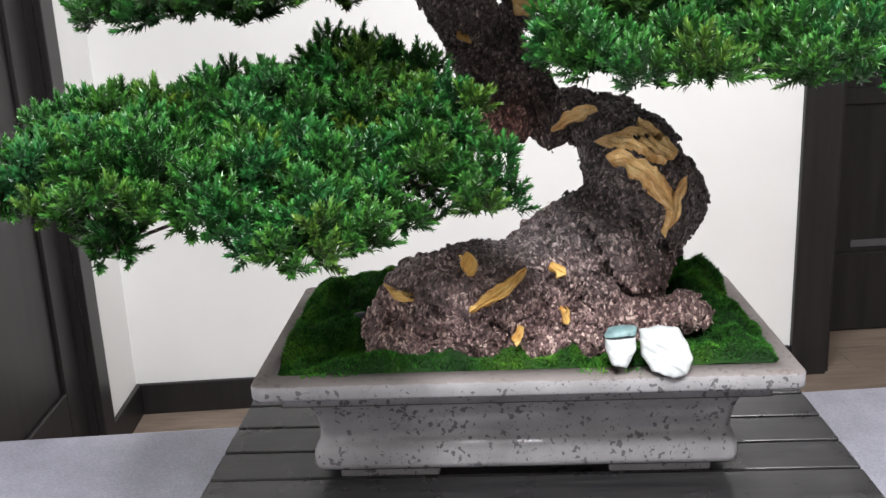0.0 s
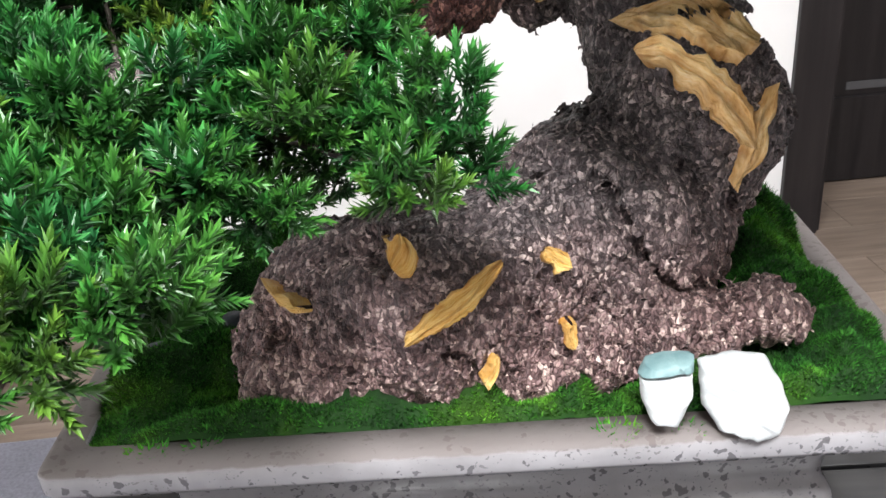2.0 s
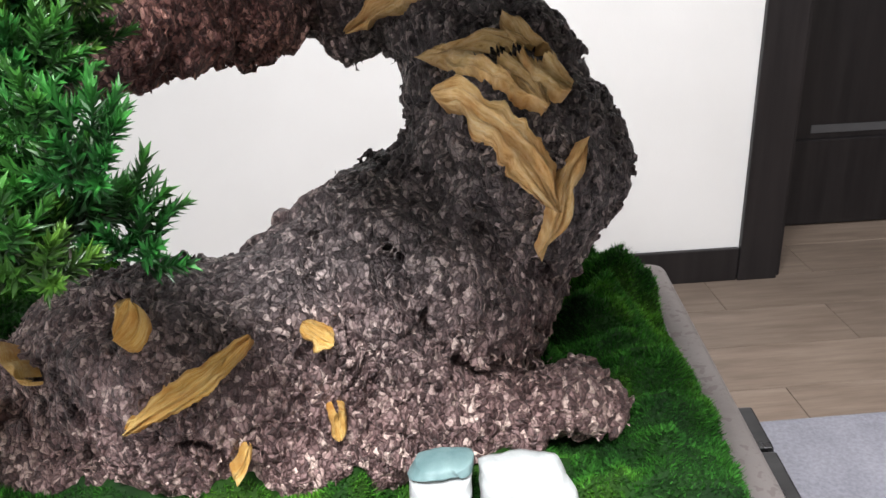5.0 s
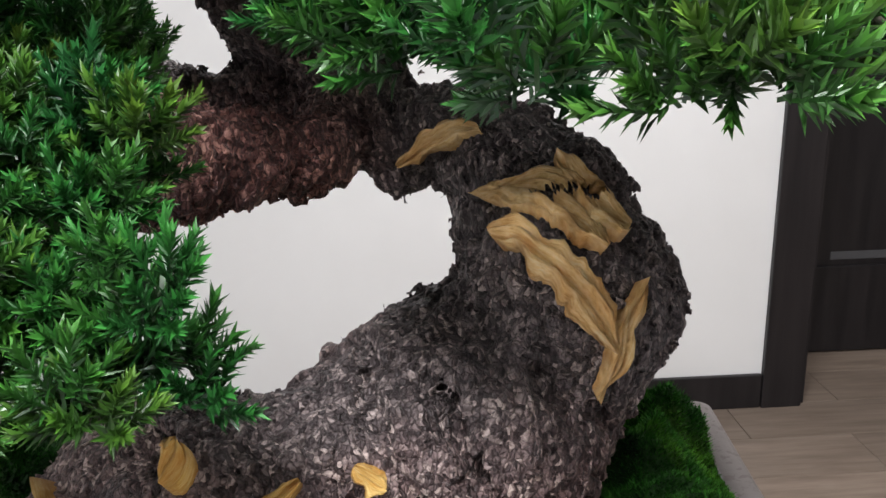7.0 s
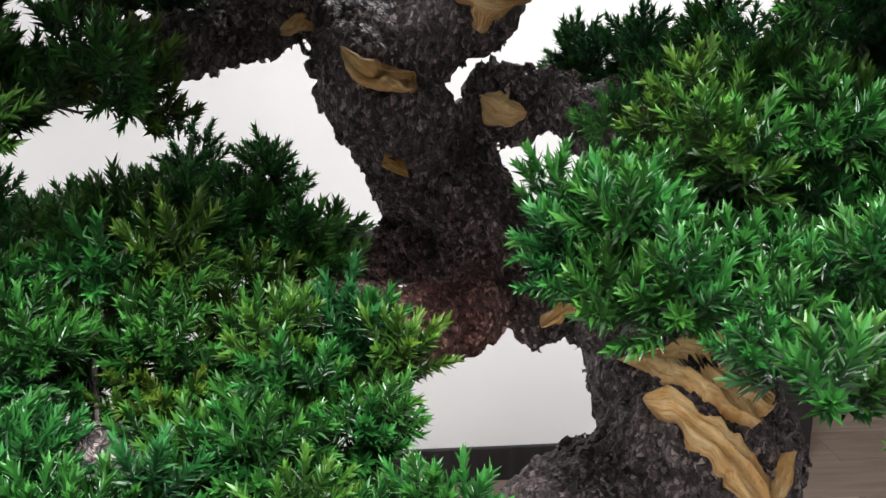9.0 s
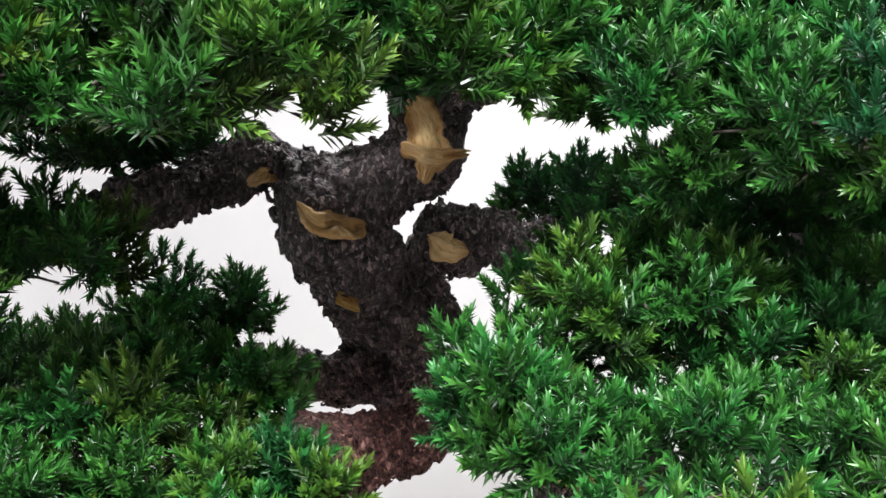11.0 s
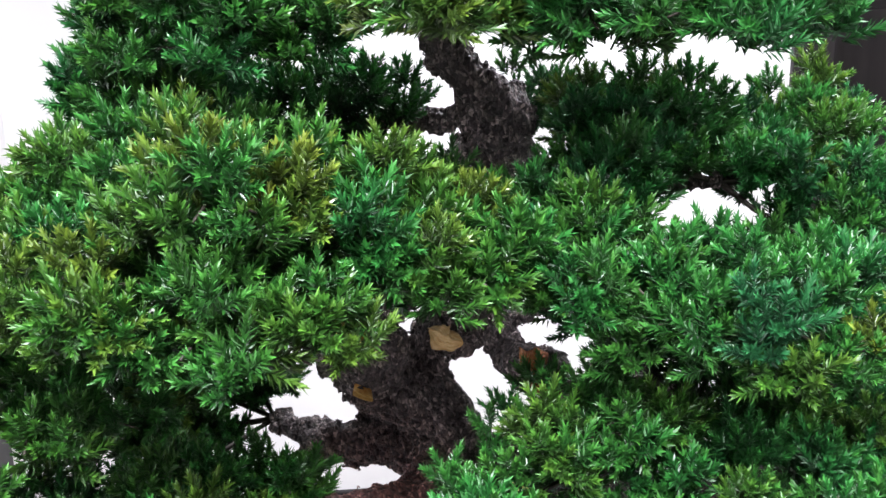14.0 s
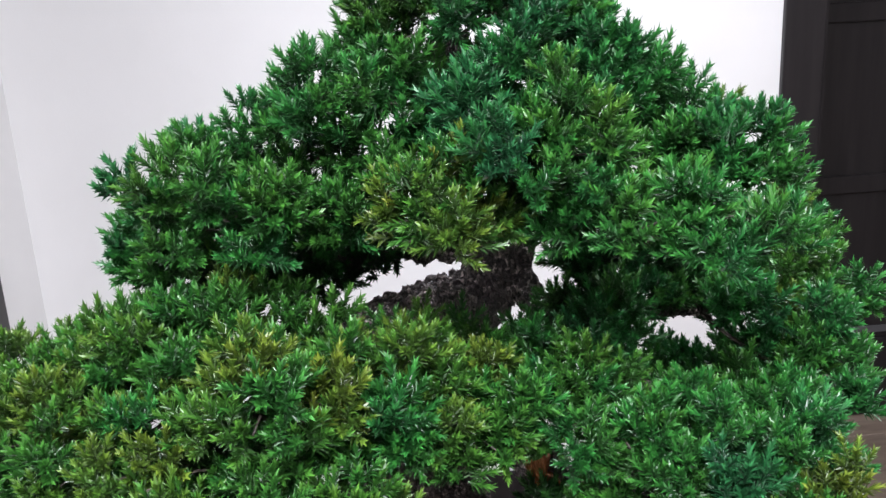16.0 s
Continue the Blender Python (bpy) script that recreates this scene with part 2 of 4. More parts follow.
def mat_stone(name, a, c2):
    m, n, l, b = material(name, 0.5, spec=0.4)
    v = coords(n, l)
    g = noise_tex(n, l, v, 70, 5, 0.6)
    l.new(ramp(n, l, g, [(0.3, a), (0.7, c2)]), b.inputs["Base Color"])
    bump(n, l, b, noise_tex(n, l, v, 120, 5), 0.5, 0.002)
    return m


def mat_plain(name, colour, rough):
    m, n, l, b = material(name, rough)
    l.new(ramp(n, l, noise_tex(n, l, coords(n, l), 12, 4), [(0.3, tuple(0.9 * x for x in colour)), (0.7, tuple(min(1, 1.08 * x) for x in colour))]), b.inputs["Base Color"])
    return m


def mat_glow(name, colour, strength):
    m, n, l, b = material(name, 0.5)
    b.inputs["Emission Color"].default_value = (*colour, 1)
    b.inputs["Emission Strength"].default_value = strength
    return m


WALL, CEILING, DARK, PLANK, TABLE, BOARD = mat_wall(), mat_ceiling(), mat_dark_wood(), mat_plank(), mat_table(), mat_board()
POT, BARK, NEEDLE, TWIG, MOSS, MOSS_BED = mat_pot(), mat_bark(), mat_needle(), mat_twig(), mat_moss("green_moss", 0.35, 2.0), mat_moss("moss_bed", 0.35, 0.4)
TAN = mat_bare_wood("tan_bare_wood", (0.93, 0.74, 0.44), (0.83, 0.57, 0.25), (0.5, 0.25, 0.07))
ORANGE = mat_bare_wood("orange_bare_wood", (0.8, 0.62, 0.28), (0.7, 0.44, 0.12), (0.48, 0.2, 0.03))
RUST = mat_bare_wood("rust_bare_wood", (0.36, 0.16, 0.05), (0.24, 0.09, 0.025), (0.1, 0.035, 0.012))
STONE = mat_stone("white_stone", (0.31, 0.33, 0.33), (0.54, 0.56, 0.56))
STONE_TEAL = mat_stone("grey_green_stone", (0.09, 0.17, 0.18), (0.2, 0.3, 0.3))
TUFT = mat_moss("bright_moss_leaves", 0.9, 2.6)
STONE_DARK = mat_stone("dark_pebble", (0.015, 0.02, 0.025), (0.05, 0.06, 0.07))
# made-up tone for the unseen walls, dark enough to cut the fill light
GREIGE = mat_plain("fill_cut_grey_brown", (0.3, 0.28, 0.26), 0.8)
STRIP_GREY = mat_plain("dull_grey_strip", (0.075, 0.075, 0.08), 0.45)
METAL = mat_plain("grey_metal", (0.5, 0.5, 0.5), 0.4)
SUBFLOOR = mat_plain("floor_joint", (0.06, 0.05, 0.04), 0.8)
# glow for the diffusers of the added ceiling lights
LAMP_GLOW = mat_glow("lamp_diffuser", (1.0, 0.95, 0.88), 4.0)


# ---- mesh helpers ----
def mesh_object(name, bm, mat, smooth=False):
    me = bpy.data.meshes.new(name)
    bm.normal_update()
    bm.to_mesh(me)
    bm.free()
    for p in me.polygons:
        p.use_smooth = smooth
    for k in (mat if isinstance(mat, (list, tuple)) else [mat]):
        me.materials.append(k)
    return new(name, me)


def part(name, bm, mat, parent, label="", smooth=False):
    ob = mesh_object(name, bm, mat, smooth)
    ob.parent = parent
    return tagged(ob, label)


def array_mesh(name, verts, faces, mats, smooth=False):
    me = bpy.data.meshes.new(name)
    me.from_pydata(verts, [], faces)
    me.polygons.foreach_set("use_smooth", [smooth] * len(me.polygons))
    for k in mats:
        me.materials.append(k)
    me.update()
    return me


def add_box(bm, lo, hi, bevel=0.0, segments=2):
    r = bmesh.ops.create_cube(bm, size=1)["verts"]
    for v in r:
        v.co = Vector([(a + b) / 2 + c * (b - a) for a, b, c in zip(lo, hi, v.co)])
    if bevel:
        es = list({e for v in r for e in v.link_edges})
        bmesh.ops.bevel(bm, geom=es, offset=bevel, segments=segments, profile=0.6, affect="EDGES")
    return bm


def box(lo, hi, bevel=0.0, segments=2):
    return add_box(bmesh.new(), lo, hi, bevel, segments)


def thing(name, place, label, category, group="", kind=""):
    ob = new(name)
    ob.empty_display_size = 0.05
    ob.matrix_world = place
    return tagged(ob, label, category, group, kind)


def structure(name, bm, mat, label, place=ROOM):
    ob = mesh_object(name, bm, mat)
    ob.matrix_world = place
    return tagged(ob, label, name.split("_")[0], kind="structure")


# ---- the room (local frame: back wall in the plane y = 0, the camera at negative y) ----
LEFT, RIGHT, REAR, HIGH, DEEP = -1.115, 3.0, -5.2, 2.56, 0.39
DOOR_X0, DOOR_X1, DOOR_TOP = 1.06, 1.93, 2.06
structure("wall_north", box((LEFT - 0.12, 0, 0), (DOOR_X0, DEEP, HIGH)), WALL, "cream painted wall with a dark skirting board")
structure("wall_north_side", box((DOOR_X1, 0, 0), (RIGHT + 0.12, DEEP, HIGH)), WALL, "cream painted wall beside a dark door")
structure("wall_north_over", box((DOOR_X0, 0, DOOR_TOP), (DOOR_X1, DEEP, HIGH)), WALL, "cream painted wall over a dark door")
# unseen walls that close the room; their dark tone lowers the front fill
structure("wall_east", box((RIGHT, REAR, 0), (RIGHT + 0.12, 0, HIGH)), GREIGE, "unseen closing side wall, grey-brown to cut fill light")
structure("wall_south", box((LEFT - 0.12, REAR - 0.12, 0), (RIGHT + 0.12, REAR, HIGH)), GREIGE, "unseen closing rear wall, grey-brown to cut fill light")
SIDE_Y0, SIDE_Y1 = -1.25, -0.37          # door in the left wall
structure("wall_west", box((LEFT - 0.12, SIDE_Y1, 0), (LEFT, 0, HIGH)), WALL, "short cream wall return next to a dark door")
structure("wall_west_side", box((LEFT - 0.12, REAR, 0), (LEFT, SIDE_Y0, HIGH)), WALL, "cream painted wall beside a dark door")
structure("wall_west_over", box((LEFT - 0.12, SIDE_Y0, DOOR_TOP), (LEFT, SIDE_Y1, HIGH)), WALL, "cream painted wall over a dark door")
structure("ceiling", box((LEFT - 0.12, REAR - 0.12, HIGH), (RIGHT + 0.12, DEEP, HIGH + 0.1)), CEILING, "plain white ceiling")


def skirting(lo, hi):
    ob = structure("baseboard", box(lo, hi, 0.004, 2), DARK, "dark wooden skirting board along the cream wall")
    return ob


skirting((LEFT + 0.016, -0.016, 0), (0.948, -0.0005, 0.1))
skirting((LEFT + 0.0005, -0.289, 0), (LEFT + 0.016, -0.0005, 0.1))
skirting((DOOR_X1 + 0.112, -0.016, 0), (RIGHT - 0.001, -0.0005, 0.1))
skirting((RIGHT - 0.016, REAR + 0.001, 0), (RIGHT - 0.0005, -0.017, 0.1))


def panel_door(name, width, high, place, label, handle=True):
    """A door leaf with sunk horizontal panels, in the local plane y = 0, facing -y."""
    d = tagged(new(name), label, "door", kind="structure")
    d.matrix_world = place
    part("leaf", box((0, 0.012, 0.006), (width, 0.044, high)), DARK, d)
    stile = 0.11
    part("stile", box((0, 0, 0.006), (stile, 0.0118, high), 0.002, 1), DARK, d)
    part("stile", box((width - stile, 0, 0.006), (width, 0.0118, high), 0.002, 1), DARK, d)
    for z0, z1 in ((0.006, 0.29), (0.867 - 0.06, 0.867), (1.413 - 0.06, 1.413), (high - 0.1, high)):
        part("rail", box((stile + 0.001, 0, z0), (width - stile - 0.001, 0.0118, z1), 0.003, 1), DARK, d)
    if not handle:
        return d
    # a thin strip, lighter than the leaf, just above the bottom rail
    part("lighter_strip", box((0.21, 0.009, 0.309), (width - 0.112, 0.0118, 0.335), 0.001, 1), STRIP_GREY, d, "thin lighter grey strip across the panel")
    bm = bmesh.new()
    bmesh.ops.create_cone(bm, cap_ends=True, segments=20, radius1=0.011, radius2=0.009, depth=0.05, matrix=pose(width - 0.06, -0.026, 1.0, 90))
    add_box(bm, (width - 0.17, -0.058, 0.99), (width - 0.05, -0.04, 1.01), 0.006, 3)
    part("door_handle", bm, METAL, d, "grey metal lever handle", True)
    return d


def casing(x0, x1, top, place, wide=0.11):
    """A flat dark frame round an opening, proud of the wall's face in the plane y = 0."""
    f = tagged(new("door_frame"), "dark wooden door frame round the opening", "door frame", kind="structure")
    f.matrix_world = place
    part("jamb", box((x0 - wide, -0.02, 0), (x0 + 0.004, -0.0005, top + wide), 0.003, 2), DARK, f)
    part("jamb", box((x1 - 0.004, -0.02, 0), (x1 + wide, -0.0005, top + wide), 0.003, 2), DARK, f)
    part("head", box((x0 + 0.005, -0.02, top - 0.004), (x1 - 0.005, -0.0005, top + wide), 0.003, 2), DARK, f)
    return f


casing(DOOR_X0, DOOR_X1, DOOR_TOP, ROOM)
structure("trim", box((DOOR_X0 + 0.0005, 0.0, 0), (DOOR_X0 + 0.02, DEEP - 0.01, DOOR_TOP)), DARK, "dark wooden lining of the door opening")
structure("trim", box((DOOR_X1 - 0.02, 0.0, 0), (DOOR_X1 - 0.0005, DEEP - 0.01, DOOR_TOP)), DARK, "dark wooden lining of the door opening")
panel_door("door_1", DOOR_X1 - DOOR_X0 - 0.046, DOOR_TOP - 0.01, ROOM @ pose(DOOR_X0 + 0.023, DEEP - 0.06, 0), "dark panelled wooden door, closed, in a deep reveal")
structure("wall_behind_door", box((DOOR_X0, DEEP - 0.008, 0), (DOOR_X1, DEEP + 0.1, DOOR_TOP)), WALL, "cream wall behind the closed door")
WEST = ROOM @ pose(LEFT, 0, 0, 0, 0, 90)
casing(SIDE_Y0, SIDE_Y1, DOOR_TOP, WEST, 0.08)
panel_door("door_2", SIDE_Y1 - SIDE_Y0 - 0.03, DOOR_TOP - 0.01, WEST @ pose(SIDE_Y0 + 0.015, 0.02, 0), "dark wooden door, closed, in the side wall", False)
structure("trim", box((LEFT - 0.1, SIDE_Y1 - 0.014, 0), (LEFT + 0.0, SIDE_Y1 - 0.0005, DOOR_TOP)), DARK, "dark wooden lining of the side door")

# floor: laminate planks over a dark joint
floor_ob = structure("floor", box((LEFT - 0.12, REAR - 0.12, -0.1), (RIGHT + 0.12, DEEP, -0.004)), SUBFLOOR, "grey-brown wood laminate floor in long planks")
PW, PL = 0.192, 1.285
plank_me = bpy.data.meshes.new("plank")
bm = box((0, 0, -0.004), (PL - 0.0018, PW - 0.0018, 0.0), 0.0009, 1)
bm.to_mesh(plank_me), bm.free()
plank_me.materials.append(PLANK)
rng = random.Random(4)


def lay_floor():
    row, y = 0, DEEP - PW
    while y > REAR - 0.1:
        x = LEFT - 0.1 - rng.uniform(0.05, PL - 0.1)
        while x < RIGHT:
            if x + PL > LEFT:
                p = new("plank", plank_me)
                p.parent = floor_ob
                first, last = max(x, LEFT - 0.03), min(x + PL, RIGHT + 0.03)
                p.location, p.scale = (first, y, 0), ((last - first) / PL, 1, 1)
            x += PL
        y -= PW
        row += 1


# ceiling light fittings added out of view; their number and places are guessed
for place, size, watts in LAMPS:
    c = thing("guessed_ceiling_light", pose(place[0], place[1], HIGH), "guessed square white ceiling light, added out of view", "ceiling light", "ceiling lights")
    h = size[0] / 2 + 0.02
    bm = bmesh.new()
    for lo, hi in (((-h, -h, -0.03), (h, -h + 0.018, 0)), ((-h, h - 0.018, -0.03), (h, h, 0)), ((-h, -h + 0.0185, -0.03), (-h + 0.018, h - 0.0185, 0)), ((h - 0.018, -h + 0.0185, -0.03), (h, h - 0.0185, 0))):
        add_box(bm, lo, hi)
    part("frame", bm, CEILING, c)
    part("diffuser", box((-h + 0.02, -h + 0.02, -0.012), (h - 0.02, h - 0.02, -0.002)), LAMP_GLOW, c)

# ---- table, board and pot ----
TABLE_Z = 0.762
table = thing("table", ROOM @ pose(-0.1, -2.1, 0), "table with a mottled grey stone-like top", "table")
part("tabletop", box((-0.85, -0.36, TABLE_Z - 0.035), (0.85, 0.355, TABLE_Z), 0.003, 2), TABLE, table)
for x in (-0.8, 0.74):
    for y in (-0.32, 0.26):
        part("leg", box((x, y, 0), (x + 0.06, y + 0.06, TABLE_Z - 0.0355), 0.004, 2), DARK, table, "dark wooden leg")

BOARD_Z, BX0, BX1, SLAT, GAP = 0.805, -0.2715, 0.334, 0.0545, 0.0035
board = thing("plant_stand", pose(0, 0, TABLE_Z), "low black slatted wooden stand under the bonsai pot", "plant stand")
H = BOARD_Z - TABLE_Z
for k in range(6):
    y = 0.6805 + k * SLAT
    part("slat", box((BX0, y + GAP / 2, H - 0.018), (BX1, y + SLAT - GAP / 2, H), 0.0016, 2), BOARD, board)
for x in (BX0 + 0.03, 0.02, BX1 - 0.055):
    part("bearer", box((x, 0.684, 0), (x + 0.025, 1.004, H - 0.0182), 0.001, 1), BOARD, board)

POT_C, POT_HX, POT_HY = (0.026, 0.858), 0.231, 0.137


def ring(hx, hy, r, seg=6):
    """A rectangle with rounded corners, counter-clockwise."""
    pts = []
    for cx, cy, a0 in ((1, 1, 0), (-1, 1, 90), (-1, -1, 180), (1, -1, 270)):
        for k in range(seg + 1):
            a = radians(a0 + 90 * k / seg)
            pts.append((cx * (hx - r) + r * math.cos(a), cy * (hy - r) + r * math.sin(a)))
    return pts


def lathe_rect(profile, hx, hy, k_x=1.0, k_y=1.45):
    """Sweeps (inset, z, corner radius) round a rectangle; insets count more along y."""
    bm = bmesh.new()
    loops = [[bm.verts.new((x, y, z)) for x, y in ring(hx - i * k_x, hy - i * (k_y if i > 0.0005 else 1), r)] for i, z, r in profile]
    n = len(loops[0])
    for a, b in zip(loops, loops[1:]):
        for i in range(n):
            bm.faces.new((a[i], a[(i + 1) % n], b[(i + 1) % n], b[i]))
    bm.faces.new(loops[-1])
    return bm


pot = thing("bonsai_pot", pose(*POT_C, BOARD_Z), "rectangular grey glazed ceramic bonsai pot with dark speckles", "plant pot")
profile = [(0.019, 0.092, 0.004), (0.0185, 0.112, 0.006), (0.0165, 0.1238, 0.008), (0.004, 0.1252, 0.009), (0.0012, 0.1243, 0.009), (0.0, 0.1225, 0.009), (0.0, 0.1125, 0.009),
           (0.0008, 0.1098, 0.009), (0.0035, 0.108, 0.009), (0.0085, 0.1065, 0.009), (0.0145, 0.1035, 0.009), (0.0215, 0.0985, 0.009),
           (0.0285, 0.0915, 0.009), (0.0345, 0.083, 0.009), (0.039, 0.073, 0.009), (0.0418, 0.062, 0.009), (0.0432, 0.05, 0.009), (0.043, 0.044, 0.009),
           (0.0408, 0.0395, 0.009), (0.0385, 0.035, 0.009), (0.0377, 0.03, 0.009), (0.0377, 0.022, 0.009), (0.0385, 0.017, 0.009), (0.041, 0.0132, 0.009), (0.048, 0.0125, 0.009)]
bm = lathe_rect(list(reversed(profile)), POT_HX, POT_HY)
part("body", bm, POT, pot, smooth=True)
bm = lathe_rect([(0.0, 0.092, 0.004), (0.0, 0.0925, 0.004)], POT_HX - 0.018, POT_HY - 0.027)
part("soil_bed", bm, TWIG, pot, "dark bed under the moss")
for sx in (-1, 1):
    for sy in (-1, 1):
        x0, x1 = sorted((sx * 0.078, sx * 0.172))
        y0, y1 = sorted((sy * 0.03, sy * 0.067))
        part("foot", box((x0, y0, 0.0), (x1, y1, 0.0124), 0.003, 2), POT, pot)

# ---- noise on arrays ----
def hash3(i, j, k, seed):
    h = (i.astype(np.int64) * 374761393 + j.astype(np.int64) * 668265263 + k.astype(np.int64) * 2147483647 + seed * 1274126177) & 0xFFFFFFFF
    h = ((h ^ (h >> 13)) * 1274126177) & 0xFFFFFFFF
    h = ((h ^ (h >> 16)) * 2246822519) & 0xFFFFFFFF
    return ((h ^ (h >> 15)) & 0xFFFFFF) / float(0xFFFFFF)


def value_noise(p, scale, seed=0):
    q = p * scale
    i = np.floor(q)
    f = q - i
    f = f * f * (3 - 2 * f)
    i = i.astype(np.int64)
    out = np.zeros(len(p))
    for a in (0, 1):
        for b in (0, 1):
            for c in (0, 1):
                w = (f[:, 0] if a else 1 - f[:, 0]) * (f[:, 1] if b else 1 - f[:, 1]) * (f[:, 2] if c else 1 - f[:, 2])
                out += w * hash3(i[:, 0] + a, i[:, 1] + b, i[:, 2] + c, seed)
    return out * 2 - 1


def cell_noise(p, scale, seed=0):
    """Distance to the nearest and the second nearest of scattered points, and the nearest one's number."""
    q = p * scale
    i = np.floor(q).astype(np.int64)
    f1, f2, num = np.full(len(p), 9.0), np.full(len(p), 9.0), np.zeros(len(p))
    for a in (-1, 0, 1):
        for b in (-1, 0, 1):
            for c in (-1, 0, 1):
                x, y, z = i[:, 0] + a, i[:, 1] + b, i[:, 2] + c
                d = np.sqrt((x + hash3(x, y, z, seed + 1) - q[:, 0]) ** 2 + (y + hash3(x, y, z, seed + 2) - q[:, 1]) ** 2 + (z + hash3(x, y, z, seed + 3) - q[:, 2]) ** 2)
                near = d < f1
                f2 = np.where(near, f1, np.minimum(f2, d))
                num = np.where(near, hash3(x, y, z, seed + 4), num)
                f1 = np.where(near, d, f1)
    return f1, f2, num


# ---- the trunk: tapered limbs, blended, with rough bark ----
ROOTS = [
    [(-0.086, 0.809, 0.946, 0.0314), (-0.058, 0.824, 0.960, 0.0454), (-0.012, 0.790, 0.976, 0.0484), (0.048, 0.806, 0.991, 0.0444), (0.094, 0.837, 0.997, 0.0659), (0.104, 0.851, 1.009, 0.0463)],
    [(0.085, 0.800, 0.955, 0.0360), (0.112, 0.788, 0.955, 0.0230), (0.145, 0.780, 0.959, 0.0143), (0.166, 0.779, 0.967, 0.0113), (0.178, 0.777, 0.960, 0.0107)],
    [(-0.076, 0.776, 0.934, 0.0325), (-0.066, 0.762, 0.940, 0.0120)],
    [(-0.030, 0.800, 0.940, 0.0420), (0.060, 0.797, 0.940, 0.0440)],
]
STEM = [
    [(0.130, 0.838, 0.952, 0.0280), (0.141, 0.847, 1.006, 0.0314), (0.140, 0.847, 1.048, 0.0505), (0.153, 0.892, 1.039, 0.0510), (0.134, 0.905, 1.086, 0.0435), (0.116, 0.914, 1.110, 0.0263), (0.088, 0.931, 1.119, 0.0233), (0.063, 0.930, 1.106, 0.0178), (0.039, 0.945, 1.157, 0.0214), (-0.006, 0.953, 1.184, 0.0281), (-0.017, 0.928, 1.211, 0.0243)],
    [(-0.017, 0.928, 1.211, 0.0243), (-0.031, 0.908, 1.239, 0.0258), (-0.038, 0.928, 1.258, 0.0253), (0.0, 0.933, 1.269, 0.0201), (0.025, 0.944, 1.281, 0.0233), (0.029, 0.953, 1.286, 0.0182), (0.032, 0.950, 1.322, 0.0252), (0.062, 0.935, 1.341, 0.0249), (0.084, 0.916, 1.390, 0.0213), (0.070, 0.904, 1.409, 0.0137), (0.049, 0.901, 1.435, 0.0122), (0.045, 0.880, 1.500, 0.0139), (0.050, 0.860, 1.550, 0.0090)],
    [(0.034, 0.939, 1.122, 0.0269), (0.021, 0.897, 1.116, 0.0159), (-0.036, 0.824, 1.127, 0.0284), (-0.075, 0.790, 1.121, 0.0243), (-0.120, 0.720, 1.115, 0.0140)],
    [(-0.017, 0.924, 1.222, 0.0220), (-0.006, 0.917, 1.224, 0.0190)],
    [(0.029, 0.943, 1.122, 0.0190), (-0.020, 0.948, 1.136, 0.0150), (-0.055, 0.945, 1.140, 0.0145), (-0.095, 0.978, 1.142, 0.0100)],
]
BOUGHS = [
    [(-0.045, 0.930, 1.268, 0.0194), (-0.072, 0.935, 1.281, 0.0140), (-0.099, 0.938, 1.270, 0.0172), (-0.138, 0.896, 1.258, 0.0141), (-0.180, 0.850, 1.252, 0.0082)],
    [(0.027, 0.958, 1.175, 0.0229), (0.023, 0.974, 1.216, 0.0101), (0.042, 0.963, 1.223, 0.0225), (0.075, 0.958, 1.231, 0.0162), (0.092, 0.928, 1.211, 0.0141), (0.109, 0.887, 1.217, 0.0180), (0.125, 0.881, 1.198, 0.0085), (0.157, 0.864, 1.214, 0.0190), (0.175, 0.819, 1.215, 0.0190)],
    [(0.072, 0.919, 1.348, 0.0166), (0.025, 0.890, 1.350, 0.0190), (-0.033, 0.867, 1.343, 0.0160), (-0.080, 0.800, 1.345, 0.0090)],
    [(0.083, 0.905, 1.373, 0.0147), (0.119, 0.870, 1.345, 0.0112), (0.170, 0.810, 1.320, 0.0090)],
    [(0.120, 0.870, 1.345, 0.0110), (0.170, 0.870, 1.352, 0.0080), (0.220, 0.860, 1.352, 0.0060)],
    [(0.051, 0.967, 1.212, 0.0111), (0.112, 0.965, 1.235, 0.0074), (0.160, 0.955, 1.250, 0.0060)],
    [(0.071, 0.906, 1.393, 0.0101), (0.023, 0.918, 1.388, 0.0065), (-0.030, 0.925, 1.383, 0.0075), (-0.080, 0.930, 1.380, 0.0060)],
]
CARVED = [((-0.02, 0.883, 1.250), 0.0120), ((-0.006, 0.891, 1.249), 0.010), ((-0.034, 0.772, 1.026), 0.0145), ((-0.044, 0.780, 1.024), 0.0145), ((-0.054, 0.788, 1.020), 0.0125), ((-0.085, 0.778, 0.970), 0.0095), ((-0.094, 0.787, 0.977), 0.0085),
          ((0.051, 0.752, 0.963), 0.0090), ((0.058, 0.753, 0.958), 0.0065), ((0.053, 0.757, 1.002), 0.0075), ((0.069, 0.751, 0.940), 0.0085), ((-0.010, 0.733, 0.977), 0.0075), ((0.128, 0.776, 1.008), 0.005)]
